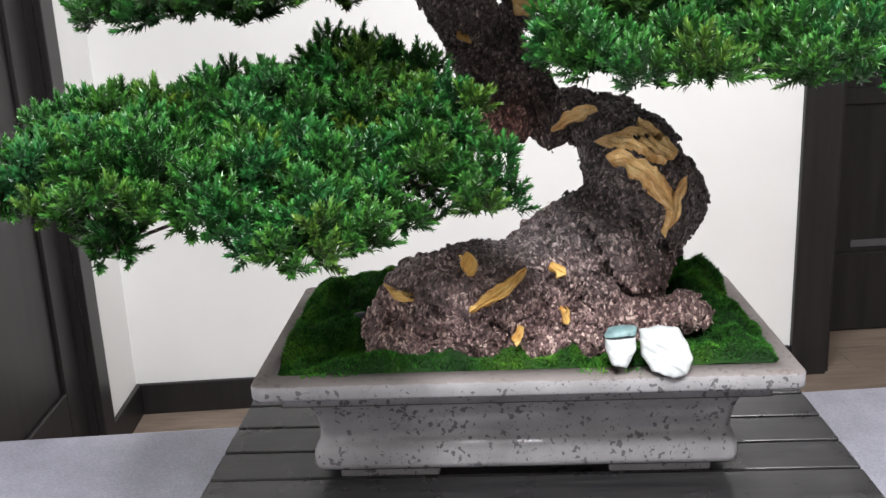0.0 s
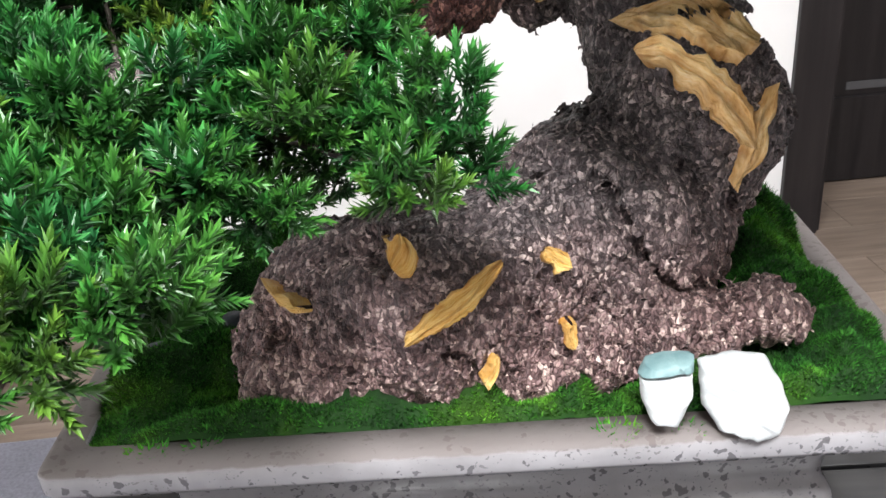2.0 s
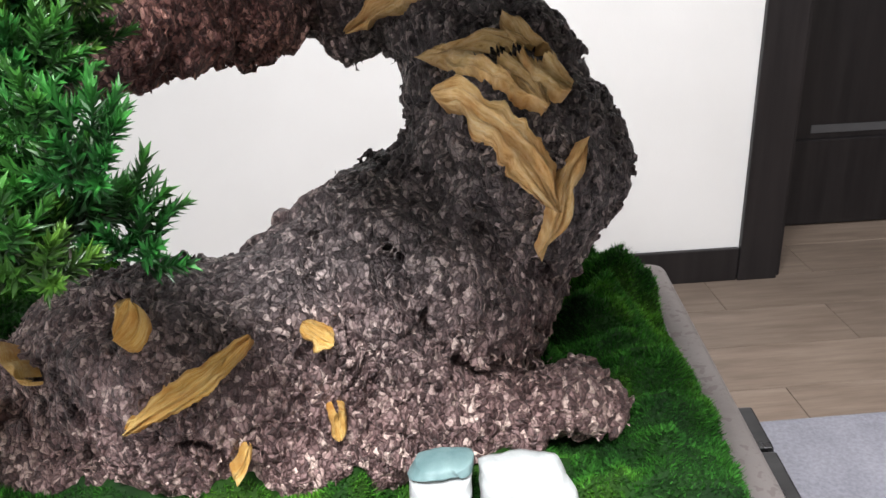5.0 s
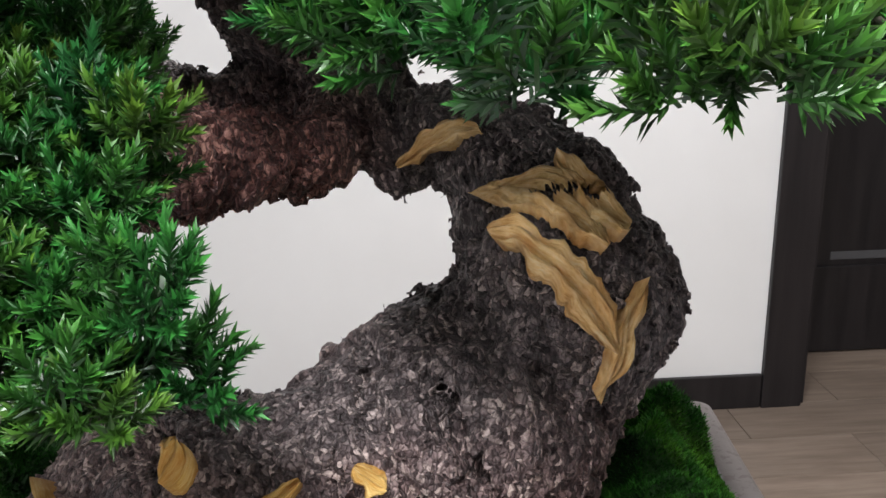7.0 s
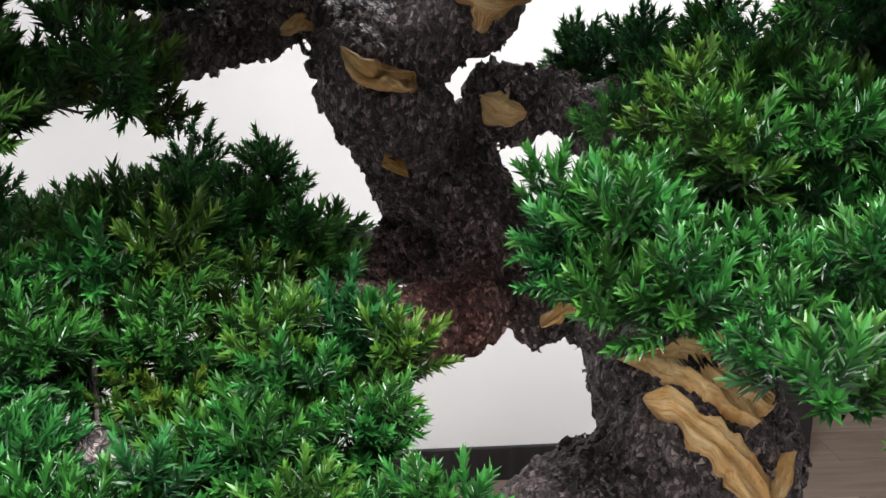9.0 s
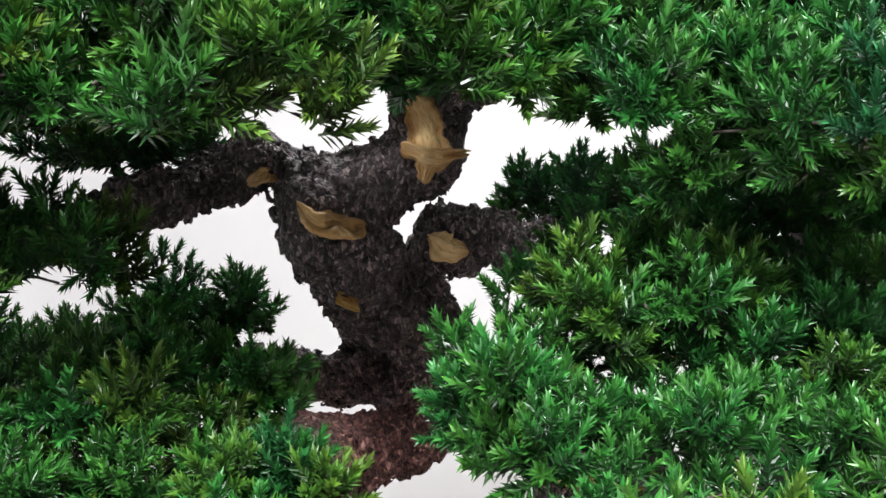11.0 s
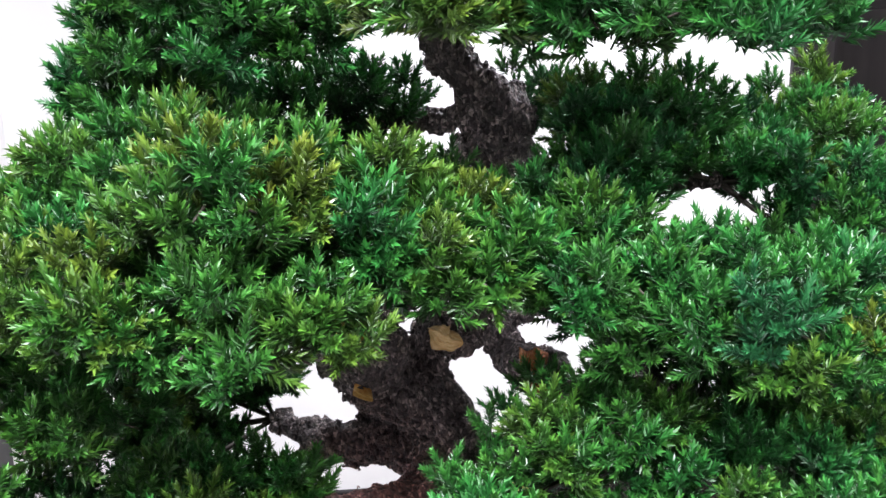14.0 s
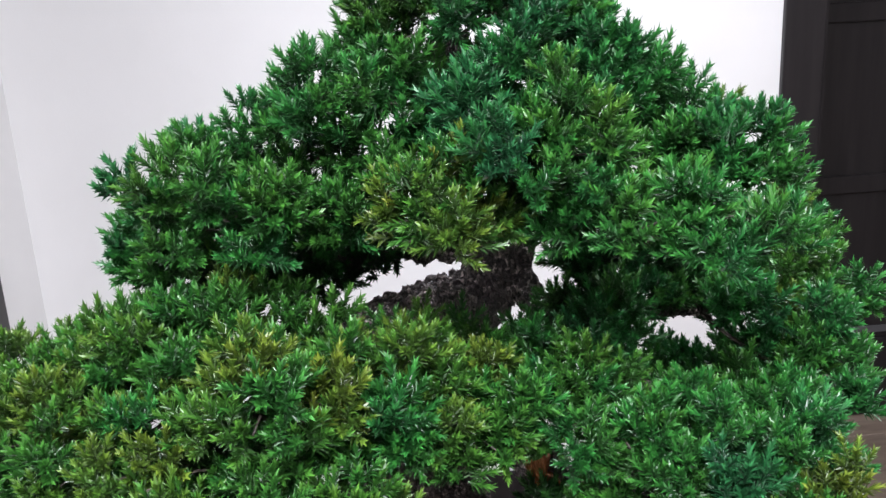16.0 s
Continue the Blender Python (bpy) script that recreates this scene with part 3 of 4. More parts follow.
CRACKS = [(0.0052, (0.073, 1.052), (0.077, 1.042), (0.085, 1.031), (0.094, 1.014), (0.104, 0.997), (0.119, 0.982), (0.136, 0.978)), (0.0046, (0.155, 1.02), (0.156, 1.002), (0.153, 0.992), (0.15, 0.975)), (0.0028, (0.03, 1.0), (0.042, 0.985), (0.05, 0.962)),
          (0.0035, (0.048, 1.045), (0.053, 1.034), (0.06, 1.022)), (0.0028, (-0.05, 0.985), (-0.04, 0.968), (-0.05, 0.955)), (0.003, (0.068, 1.008), (0.074, 0.995), (0.078, 0.975), (0.072, 0.955)), (0.003, (0.0, 0.972), (0.012, 0.962), (0.014, 0.95)), (0.003, (0.118, 1.05), (0.126, 1.038), (0.132, 1.03))]


def smin(a, b, k):
    h = np.clip(0.5 + 0.5 * (b - a) / k, 0, 1)
    return b + (a - b) * h - k * h * (1 - h)


def limb_distance(p, a, b):
    pa, ba = p - np.array(a[:3]), np.array(b[:3]) - np.array(a[:3])
    h = np.clip(pa @ ba / (ba @ ba), 0, 1)
    return np.linalg.norm(pa - h[:, None] * ba, axis=1) - (a[3] + (b[3] - a[3]) * h)


FAR = 0.045


def chain_distance(p, chains, k):
    """The blended distance to the limbs, capped at FAR."""
    d = np.full(len(p), FAR)
    for chain in chains:
        for a, b in zip(chain, chain[1:]):
            lo, hi = np.minimum(a[:3], b[:3]) - max(a[3], b[3]) - FAR, np.maximum(a[:3], b[:3]) + max(a[3], b[3]) + FAR
            near = np.nonzero(np.all((p > lo) & (p < hi), axis=1))[0]
            if len(near):
                d[near] = smin(d[near], limb_distance(p[near], a, b), k)
    return d


def solid_distance(p):
    d = np.minimum(smin(chain_distance(p, STEM, 0.012), chain_distance(p, BOUGHS, 0.008), 0.005), 1.0)
    return smin(d, chain_distance(p, ROOTS, 0.016), 0.003)


def march(distance, x, z, start=0.62, reach=0.5):
    """The first point of the trunk that a line from the front meets, for arrays of x and z."""
    p, gone = np.stack([x, np.full(len(x), start), z], 1), np.zeros(len(x))
    for _ in range(90):
        move = np.clip(distance(p) * 0.8, 0, 0.03)
        p[:, 1] += move
        gone += move
    return p, gone < reach


SPLITS = []
for rad, *line in CRACKS:
    s = np.linspace(0, len(line) - 1, 4 * len(line))
    pts, ok = march(solid_distance, np.interp(s, range(len(line)), [q[0] for q in line]), np.interp(s, range(len(line)), [q[1] for q in line]))
    SPLITS += [(rad * (0.6 + 0.4 * math.sin(math.pi * k / (len(s) - 1))), q) for k, p0 in enumerate(pts) for q in (p0 + np.array([0.0018, 0.0045, 0]) * j for j in range(4 if rad > 0.0045 else 2))]


def carve(d, p, q, rad):
    near = np.nonzero(np.all(np.abs(p - np.array(q)) < rad + 0.004, axis=1))[0]
    if len(near):
        d[near] = np.maximum(d[near], rad - np.linalg.norm(p[near] - np.array(q), axis=1))


def tree_distance(p):
    d = solid_distance(p)
    for q, rad in CARVED:
        carve(d, p, q, rad)
    close = np.nonzero((p[:, 2] < 1.07) & (p[:, 1] < 0.86))[0]
    if len(close):
        dd, pp = d[close], p[close]
        for rad, q in SPLITS:
            carve(dd, pp, q, rad)
        d[close] = dd
    return d


def bark_relief(p):
    q = p * np.array([1, 1, 0.72]) + 0.005 * np.stack([value_noise(p, 90, s) for s in (5, 6, 7)], axis=1)
    f1, f2, num = cell_noise(q, 88, 3)
    g1, g2, n2 = cell_noise(q, 190, 8)
    return (0.0015 + 0.0034 * value_noise(p, 27, 1) + 0.0026 * value_noise(p, 68, 2) + 0.0042 * (num - 0.5) * np.clip((f2 - f1) / 0.3, 0, 1) - 0.0034 * np.clip(1 - (f2 - f1) / 0.24, 0, 1)
            + 0.0032 * (n2 - 0.5) * np.clip((g2 - g1) / 0.35, 0, 1) - 0.0018 * np.clip(1 - (g2 - g1) / 0.3, 0, 1))


def field(lo, hi, step):
    n = [int((b - a) / step) + 1 for a, b in zip(lo, hi)]
    axes = [lo[i] + step * np.arange(n[i]) for i in range(3)]
    coarse = 4
    # first the blocks near the surface, then the points in them
    ca = [x[::coarse] for x in axes]
    g = np.stack(np.meshgrid(*ca, indexing="ij"), -1).reshape(-1, 3)
    dc = tree_distance(g + step * coarse / 2).reshape([len(x) for x in ca])
    near = np.abs(dc) < step * coarse * 1.2 + 0.012
    full = np.repeat(np.repeat(np.repeat(near, coarse, 0), coarse, 1), coarse, 2)[:n[0], :n[1], :n[2]]
    big = np.repeat(np.repeat(np.repeat(dc, coarse, 0), coarse, 1), coarse, 2)[:n[0], :n[1], :n[2]].copy()
    i, j, k = np.nonzero(full)
    p = np.stack([axes[0][i], axes[1][j], axes[2][k]], 1)
    d = tree_distance(p)
    band = np.abs(d) < 0.016
    d[band] -= bark_relief(p[band])
    big[i, j, k] = d
    return big, axes


def surface_nets(s, axes):
    """A quad mesh on the zero surface of a field sampled on a grid."""
    neg = s < 0
    nx, ny, nz = s.shape
    corner = [(a, b, c) for a in (0, 1) for b in (0, 1) for c in (0, 1)]
    cnt = np.zeros((nx - 1, ny - 1, nz - 1), np.int8)
    for a, b, c in corner:
        cnt += neg[a:nx - 1 + a, b:ny - 1 + b, c:nz - 1 + c]
    act = np.nonzero((cnt > 0) & (cnt < 8))
    index = np.full(cnt.shape, -1, np.int64)
    index[act] = np.arange(len(act[0]))
    acc, num = np.zeros((len(act[0]), 3)), np.zeros(len(act[0]))
    for a in corner:
        for ax in range(3):
            if a[ax]:
                continue
            b = list(a)
            b[ax] = 1
            va, vb = s[act[0] + a[0], act[1] + a[1], act[2] + a[2]], s[act[0] + b[0], act[1] + b[1], act[2] + b[2]]
            cross = (va < 0) != (vb < 0)
            t = np.where(cross, va / np.where(cross, va - vb, 1), 0)
            pos = np.array(a, float)[None].repeat(len(t), 0)
            pos[:, ax] += t
            acc += np.where(cross[:, None], pos, 0)
            num += cross
    step = axes[0][1] - axes[0][0]
    verts = np.stack([axes[i][act[i]] for i in range(3)], 1) + acc / num[:, None] * step
    faces = []
    for ax in range(3):
        u, v = (ax + 1) % 3, (ax + 2) % 3
        lo, hi = [slice(None)] * 3, [slice(None)] * 3
        lo[ax], hi[ax] = slice(0, s.shape[ax] - 1), slice(1, s.shape[ax])
        i = np.stack(np.nonzero(neg[tuple(lo)] != neg[tuple(hi)]), 1)
        i = i[(i[:, u] > 0) & (i[:, v] > 0) & (i[:, u] < s.shape[u] - 1) & (i[:, v] < s.shape[v] - 1)]
        quad = []
        for du, dv in ((-1, -1), (0, -1), (0, 0), (-1, 0)):
            q = i.copy()
            q[:, u] += du
            q[:, v] += dv
            quad.append(index[q[:, 0], q[:, 1], q[:, 2]])
        quad = np.stack(quad, 1)
        inside = neg[i[:, 0], i[:, 1], i[:, 2]]
        quad[~inside] = quad[~inside][:, ::-1]
        faces.append(quad)
    return verts, np.concatenate(faces)


tree = thing("bonsai_tree", pose(0.1, 0.84, 0.93), "artificial bonsai with gnarled dark trunk and layered green needle pads", "bonsai")
TREE_BACK = tree.matrix_world.inverted()


def in_tree(ob, parent=tree):
    ob.parent = parent
    ob.matrix_parent_inverse = TREE_BACK if parent is tree else Matrix.Identity(4)
    return ob


grid, axes = field((-0.21, 0.70, 0.90), (0.235, 1.02, 1.58), 0.0017)
tv, tf = surface_nets(grid, axes)
trunk = in_tree(new("trunk", array_mesh("trunk", tv.tolist(), tf.tolist(), [BARK], False)))
tagged(trunk, "gnarled dark brown bark with thick twisting limbs and roots")


def normal_at(p):
    e = 0.0015
    g = np.stack([tree_distance(p + e * v) - tree_distance(p - e * v) for v in np.eye(3)], 1)
    return g / np.maximum(np.linalg.norm(g, axis=1), 1e-9)[:, None]


def keep_largest(bmx):
    """Leaves only the largest connected piece."""
    left, best = set(bmx.verts), set()
    while left:
        todo, seen = [left.pop()], set()
        while todo:
            v = todo.pop()
            seen.add(v)
            for e in v.link_edges:
                o = e.other_vert(v)
                if o in left:
                    left.discard(o)
                    todo.append(o)
        if len(seen) > len(best):
            best = seen
    bmesh.ops.delete(bmx, geom=[v for v in bmx.verts if v not in best], context="VERTS")


def scar(path, widths, mat, label, start=0.62, proud=0.0035, seed=0, ridges=4, frill=0.0):
    """A strip of bare, fibrous wood laid on the trunk along a line of (x, z), frayed at the edges."""
    path = np.array(path, float)
    seg = np.concatenate([[0], np.cumsum(np.linalg.norm(np.diff(path, axis=0), axis=1))])
    nu, nv = max(16, int(seg[-1] / 0.0011)), 23
    u = np.linspace(0, seg[-1], nu)
    sm = lambda a: np.convolve(np.pad(a, 3, mode="edge"), np.ones(7) / 7, "valid")
    cx, cz, w = sm(np.interp(u, seg, path[:, 0])), sm(np.interp(u, seg, path[:, 1])), np.interp(u, seg, widths)
    t = np.gradient(np.stack([cx, cz], 1), axis=0)
    t /= np.maximum(np.linalg.norm(t, axis=1), 1e-9)[:, None]
    v = np.linspace(-1, 1, nv)
    U, V = np.meshgrid(u, v, indexing="ij")
    rim = np.stack([U.ravel(), np.sign(V.ravel()) * 0.3, np.full(U.size, seed * 0.37)], 1)
    edge = 1 + (0.42 * value_noise(rim, 100, seed) + 0.2 * value_noise(rim, 260, seed + 1) + 0.1 * value_noise(rim, 700, seed + 2)).reshape(U.shape)
    half = 0.5 * w[:, None] * edge * np.sqrt(np.clip(1.06 - np.abs(2 * U / seg[-1] - 1) ** 3, 0.02, 1))
    X, Z = cx[:, None] - t[:, 1:2] * half * V, cz[:, None] + t[:, 0:1] * half * V
    p, ok = march(lambda q: tree_distance(q) - 0.0034 * value_noise(q, 27, 1) - 0.0026 * value_noise(q, 68, 2) - 0.0018, X.ravel(), Z.ravel(), start)
    nrm = normal_at(p)
    rel = proud * (1 - np.abs(V) ** 5).ravel() + (0.0042 * value_noise(np.stack([U.ravel() * 0.35, V.ravel() * 0.011 * ridges, 0 * U.ravel()], 1), 95, seed) + 0.0013 * value_noise(np.stack([U.ravel() * 0.3, V.ravel() * 0.011 * ridges, 0 * U.ravel()], 1), 260, seed + 2)) * (1 - V.ravel() ** 4)
    rel += 0.0009 * value_noise(p, 160, seed + 5) - 0.0035 * (np.abs(V.ravel()) > 0.99)
    # deep folds along the strip, sharper on one side, and an edge that curls off the bark
    fold = 0.5 + 0.5 * np.sin(ridges * 1.55 * (V + 0.35 * value_noise(np.stack([U.ravel(), 0 * U.ravel(), np.full(U.size, seed * 1.7)], 1), 60, seed).reshape(U.shape)))
    rel += frill * (2.2 * np.abs(fold).ravel() ** 0.6 - 1.2 + 1.1 * np.clip(np.abs(V.ravel()) - 0.7, 0, 1) * 3 * value_noise(rim, 150, seed + 9))
    p = p + nrm * (rel + 0.0005)[:, None]
    faces, okg, at = [], ok.reshape(U.shape), p.reshape(nu, nv, 3)
    for i in range(nu - 1):
        for j in range(nv - 1):
            if okg[i:i + 2, j:j + 2].all() and np.ptp(at[i:i + 2, j:j + 2, 1]) < 0.016:
                a = i * nv + j
                faces.append((a, a + nv, a + nv + 1, a + 1))
    if not faces:
        return None
    me = array_mesh("bare_wood", p.tolist(), faces, [mat], True)
    uv = me.uv_layers.new()
    idx = np.array([l.vertex_index for l in me.loops])
    uv.data.foreach_set("uv", np.stack([U.ravel()[idx] / 0.03, (V.ravel()[idx] + 1) / 2], 1).ravel())
    bmx = bmesh.new()
    bmx.from_mesh(me)
    keep_largest(bmx)
    bmesh.ops.recalc_face_normals(bmx, faces=bmx.faces)
    bmx.to_mesh(me), bmx.free()
    ob = new("bare_wood", me)
    ob.parent = trunk
    return tagged(ob, label)


scar([(0.109, 1.088), (0.122, 1.091), (0.133, 1.085), (0.144, 1.076), (0.151, 1.064), (0.158, 1.05)], [0.006, 0.014, 0.018, 0.016, 0.012, 0.006], TAN, "tan strip of bare fibrous wood", 0.75, seed=1, ridges=6, frill=0.0022)
scar([(0.1695, 1.077), (0.166, 1.069), (0.162, 1.062), (0.16, 1.053), (0.156, 1.042), (0.150, 1.030)], [0.003, 0.0085, 0.0105, 0.0085, 0.0045, 0.007], TAN, "tan strip of bare fibrous wood", 0.75, seed=2, ridges=4, frill=0.0016)
scar([(0.103, 1.099), (0.119, 1.104), (0.134, 1.106), (0.144, 1.101), (0.151, 1.096), (0.155, 1.088)], [0.006, 0.009, 0.0125, 0.0165, 0.014, 0.006], TAN, "orange-tan strip of bare fibrous wood", 0.75, seed=3, ridges=5, frill=0.002)
scar([(0.139, 1.118), (0.145, 1.112), (0.156, 1.1), (0.166, 1.092)], [0.004, 0.011, 0.012, 0.010], TAN, "orange-tan strip of bare fibrous wood", 0.75, proud=0.005, seed=4, ridges=4, frill=0.0016)
scar([(0.063, 1.107), (0.081, 1.119), (0.095, 1.127), (0.107, 1.127)], [0.006, 0.011, 0.0125, 0.007], TAN, "tan strip of bare wood", 0.75, seed=5, ridges=4, frill=0.0012)
scar([(-0.018, 0.985), (-0.008, 0.993), (0.006, 0.999), (0.020, 1.006), (0.031, 1.013)], [0.014, 0.009, 0.0115, 0.0115, 0.008], ORANGE, "yellow strip of bare wood on the root", 0.66, seed=7, ridges=4, frill=0.0012)
scar([(-0.091, 0.988), (-0.081, 0.984), (-0.067, 0.987)], [0.010, 0.009, 0.006], ORANGE, "yellow chip of bare wood in a hollow", 0.66, proud=0.005, seed=8, ridges=2)
scar([(0.050, 1.016), (0.057, 1.010), (0.063, 1.007)], [0.006, 0.0085, 0.0085], ORANGE, "orange chip of bare wood", 0.66, proud=0.0045, seed=9, ridges=2)
scar([(0.062, 0.980), (0.0615, 0.972), (0.064, 0.964)], [0.006, 0.009, 0.0075], ORANGE, "yellow chip of bare wood", 0.66, proud=0.005, seed=10, ridges=2)
scar([(0.025, 0.968), (0.023, 0.959), (0.0175, 0.952)], [0.0035, 0.004, 0.0065], ORANGE, "yellow sliver of bare wood", 0.66, seed=11, ridges=2)
scar([(-0.017, 1.024), (-0.016, 1.019), (-0.021, 1.012)], [0.011, 0.0145, 0.009], ORANGE, "yellow chip of bare wood at the rim of a hollow", 0.66, proud=0.005, seed=12, ridges=3)
scar([(-0.042, 1.259), (-0.032, 1.251), (-0.018, 1.245), (-0.004, 1.243)], [0.005, 0.0135, 0.012, 0.008], TAN, "pale scoop of bare wood", 0.75, seed=13, ridges=3)
scar([(0.030, 1.231), (0.043, 1.222), (0.055, 1.223)], [0.011, 0.0195, 0.008], TAN, "tan patch of bare wood", 0.8, seed=14, ridges=3)
scar([(0.024, 1.32), (0.030, 1.298), (0.033, 1.283), (0.027, 1.267)], [0.018, 0.0185, 0.021, 0.010], TAN, "tan forked patch of bare wood", 0.8, seed=15, ridges=4, frill=0.0012)
scar([(0.014, 1.287), (0.031, 1.283), (0.051, 1.284)], [0.010, 0.012, 0.0105], TAN, "tan forked patch of bare wood", 0.8, proud=0.006, seed=16, ridges=2)
scar([(-0.079, 1.268), (-0.069, 1.271), (-0.062, 1.275)], [0.006, 0.0095, 0.0105], TAN, "tan chip of bare wood", 0.8, seed=18, ridges=2)
scar([(-0.024, 1.203), (-0.017, 1.199), (-0.010, 1.196)], [0.003, 0.0042, 0.003], ORANGE, "orange sliver of bare wood", 0.8, seed=19, ridges=2)
scar([(0.100, 1.238), (0.101, 1.230), (0.108, 1.217), (0.119, 1.210)], [0.011, 0.018, 0.019, 0.014], RUST, "rust-brown bare wood on the limb", 0.8, seed=20, ridges=3)
scar([(0.152, 1.233), (0.155, 1.227), (0.152, 1.214)], [0.013, 0.0145, 0.009], RUST, "rust-brown bare wood on the limb", 0.78, seed=21, ridges=2)

# ---- moss, pebbles and stones ----
MOUNDS = [((-0.155, 0.80), 0.05, 0.010), ((-0.165, 0.885), 0.05, 0.018), ((-0.10, 0.935), 0.06, 0.020), ((0.195, 0.785), 0.04, 0.014), ((0.215, 0.84), 0.035, 0.018), ((0.20, 0.885), 0.035, 0.022), ((0.215, 0.93), 0.03, 0.02),
          ((0.05, 0.95), 0.08, 0.016), ((0.19, 0.965), 0.03, 0.022), ((0.165, 0.83), 0.03, 0.012), ((-0.13, 0.85), 0.03, 0.012)]


def moss_height(x, y):
    z = np.full(len(x), 0.002)
    for (cx, cy), r, h in MOUNDS:
        z += h * np.exp(-((x - cx) ** 2 + (y - cy) ** 2) / (0.5 * r * r))
    p = np.stack([x, y, 0 * x], 1)
    z += 0.027 * (0.45 - np.abs(value_noise(p, 22, 21))) + 0.009 * (0.5 - np.abs(value_noise(p, 62, 23))) + 0.002 * value_noise(p, 120, 22)
    ex = np.minimum(x - (POT_C[0] - POT_HX + 0.0165), POT_C[0] + POT_HX - 0.0165 - x)
    ey = np.minimum(y - (POT_C[1] - POT_HY + 0.0245), POT_C[1] + POT_HY - 0.0245 - y)
    e = np.clip(np.minimum(ex, ey) / 0.016, 0, 1)
    return 0.924 + (z + 0.009) * np.sqrt(1 - (1 - e) ** 2)


def build_moss():
    moss = thing("moss", pose(POT_C[0], POT_C[1], 0.91), "bright green mounded moss filling the pot around the roots", "moss", kind="stuff")
    back = moss.matrix_world.inverted()
    nx, ny = 110, 66
    gx = np.linspace(POT_C[0] - POT_HX + 0.0168, POT_C[0] + POT_HX - 0.0168, nx)
    gy = np.linspace(POT_C[1] - POT_HY + 0.0248, POT_C[1] + POT_HY - 0.0248, ny)
    X, Y = np.meshgrid(gx, gy, indexing="ij")
    Z = moss_height(X.ravel(), Y.ravel())
    v = np.stack([X.ravel(), Y.ravel(), Z], 1)
    f = [(i * ny + j, (i + 1) * ny + j, (i + 1) * ny + j + 1, i * ny + j + 1) for i in range(nx - 1) for j in range(ny - 1)]
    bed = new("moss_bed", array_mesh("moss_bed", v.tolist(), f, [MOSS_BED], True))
    bed.parent, bed.matrix_parent_inverse = moss, back
    # short upright fuzz
    r = np.random.RandomState(7)
    n = 230000
    x, y = r.uniform(gx[0] + 0.0005, gx[-1] - 0.0005, n), r.uniform(gy[0] + 0.0005, gy[-1] - 0.0005, n)
    z = moss_height(x, y)
    keep = tree_distance(np.stack([x, y, z + 0.002], 1)) > -0.001
    x, y, z = x[keep], y[keep], z[keep]
    n = len(x)
    a = r.uniform(0, 2 * math.pi, n)
    h = r.uniform(0.0014, 0.0032, n) * (1 + 0.5 * value_noise(np.stack([x, y, z], 1), 60, 30))
    w = r.uniform(0.0004, 0.0008, n)
    lean = r.normal(0, 0.0011, (n, 2))
    e = 0.002
    sx, sy = (moss_height(x + e, y) - z) / e, (moss_height(x, y + e) - z) / e
    sx, sy = np.clip(sx, -1, 1), np.clip(sy, -1, 1)
    base = np.stack([x, y, z - 0.0008], 1)
    side = np.stack([np.cos(a) * w, np.sin(a) * w, 0 * a], 1)
    tip = base + np.stack([lean[:, 0] - sx * h * 0.6, lean[:, 1] - sy * h * 0.6, h], 1)
    vv = np.empty((n, 3, 3))
    vv[:, 0], vv[:, 1], vv[:, 2] = base - side, base + side, tip
    ff = np.arange(3 * n).reshape(n, 3)
    fuzz = new("moss_fuzz", array_mesh("moss_fuzz", vv.reshape(-1, 3).tolist(), ff.tolist(), [MOSS]))
    fuzz.parent, fuzz.matrix_parent_inverse = moss, back
    tagged(fuzz, "fine upright moss fibres", kind="stuff")
    return moss


moss = build_moss()


def pebble(name, size, place, mat, label, seed, cuts=4, rough=0.12):
    pr = random.Random(seed)
    planes = [(Vector((pr.gauss(0, 1), pr.gauss(0, 1), pr.gauss(0, 1))).normalized(), pr.uniform(0.78, 0.98)) for _ in range(11)]
    bmp = bmesh.new()
    bmesh.ops.create_icosphere(bmp, subdivisions=cuts, radius=1)
    for v in bmp.verts:
        q = v.co.copy()
        flat = max(abs(q.x), abs(q.y), abs(q.z))
        q = q / (flat ** 0.45)
        k = 1 + rough * noise.noise(q * 1.3 + Vector((seed * 7.1, 0, 0))) + 0.05 * noise.noise(q * 3.7 + Vector((0, seed * 3.3, 0)))
        k += 0.03 * noise.noise(Vector((q.x * 2, q.y * 2, q.z * 9 + seed)))
        q = q * k
        for pn, pd in planes:
            over = q.dot(pn) - pd
            if over > 0:
                q = q - pn * over * 0.92
        v.co = Vector((q.x * size[0], q.y * size[1], q.z * size[2]))
    ob = mesh_object(name, bmp, mat, True)
    ob.matrix_world = place
    return tagged(ob, label, "stone")


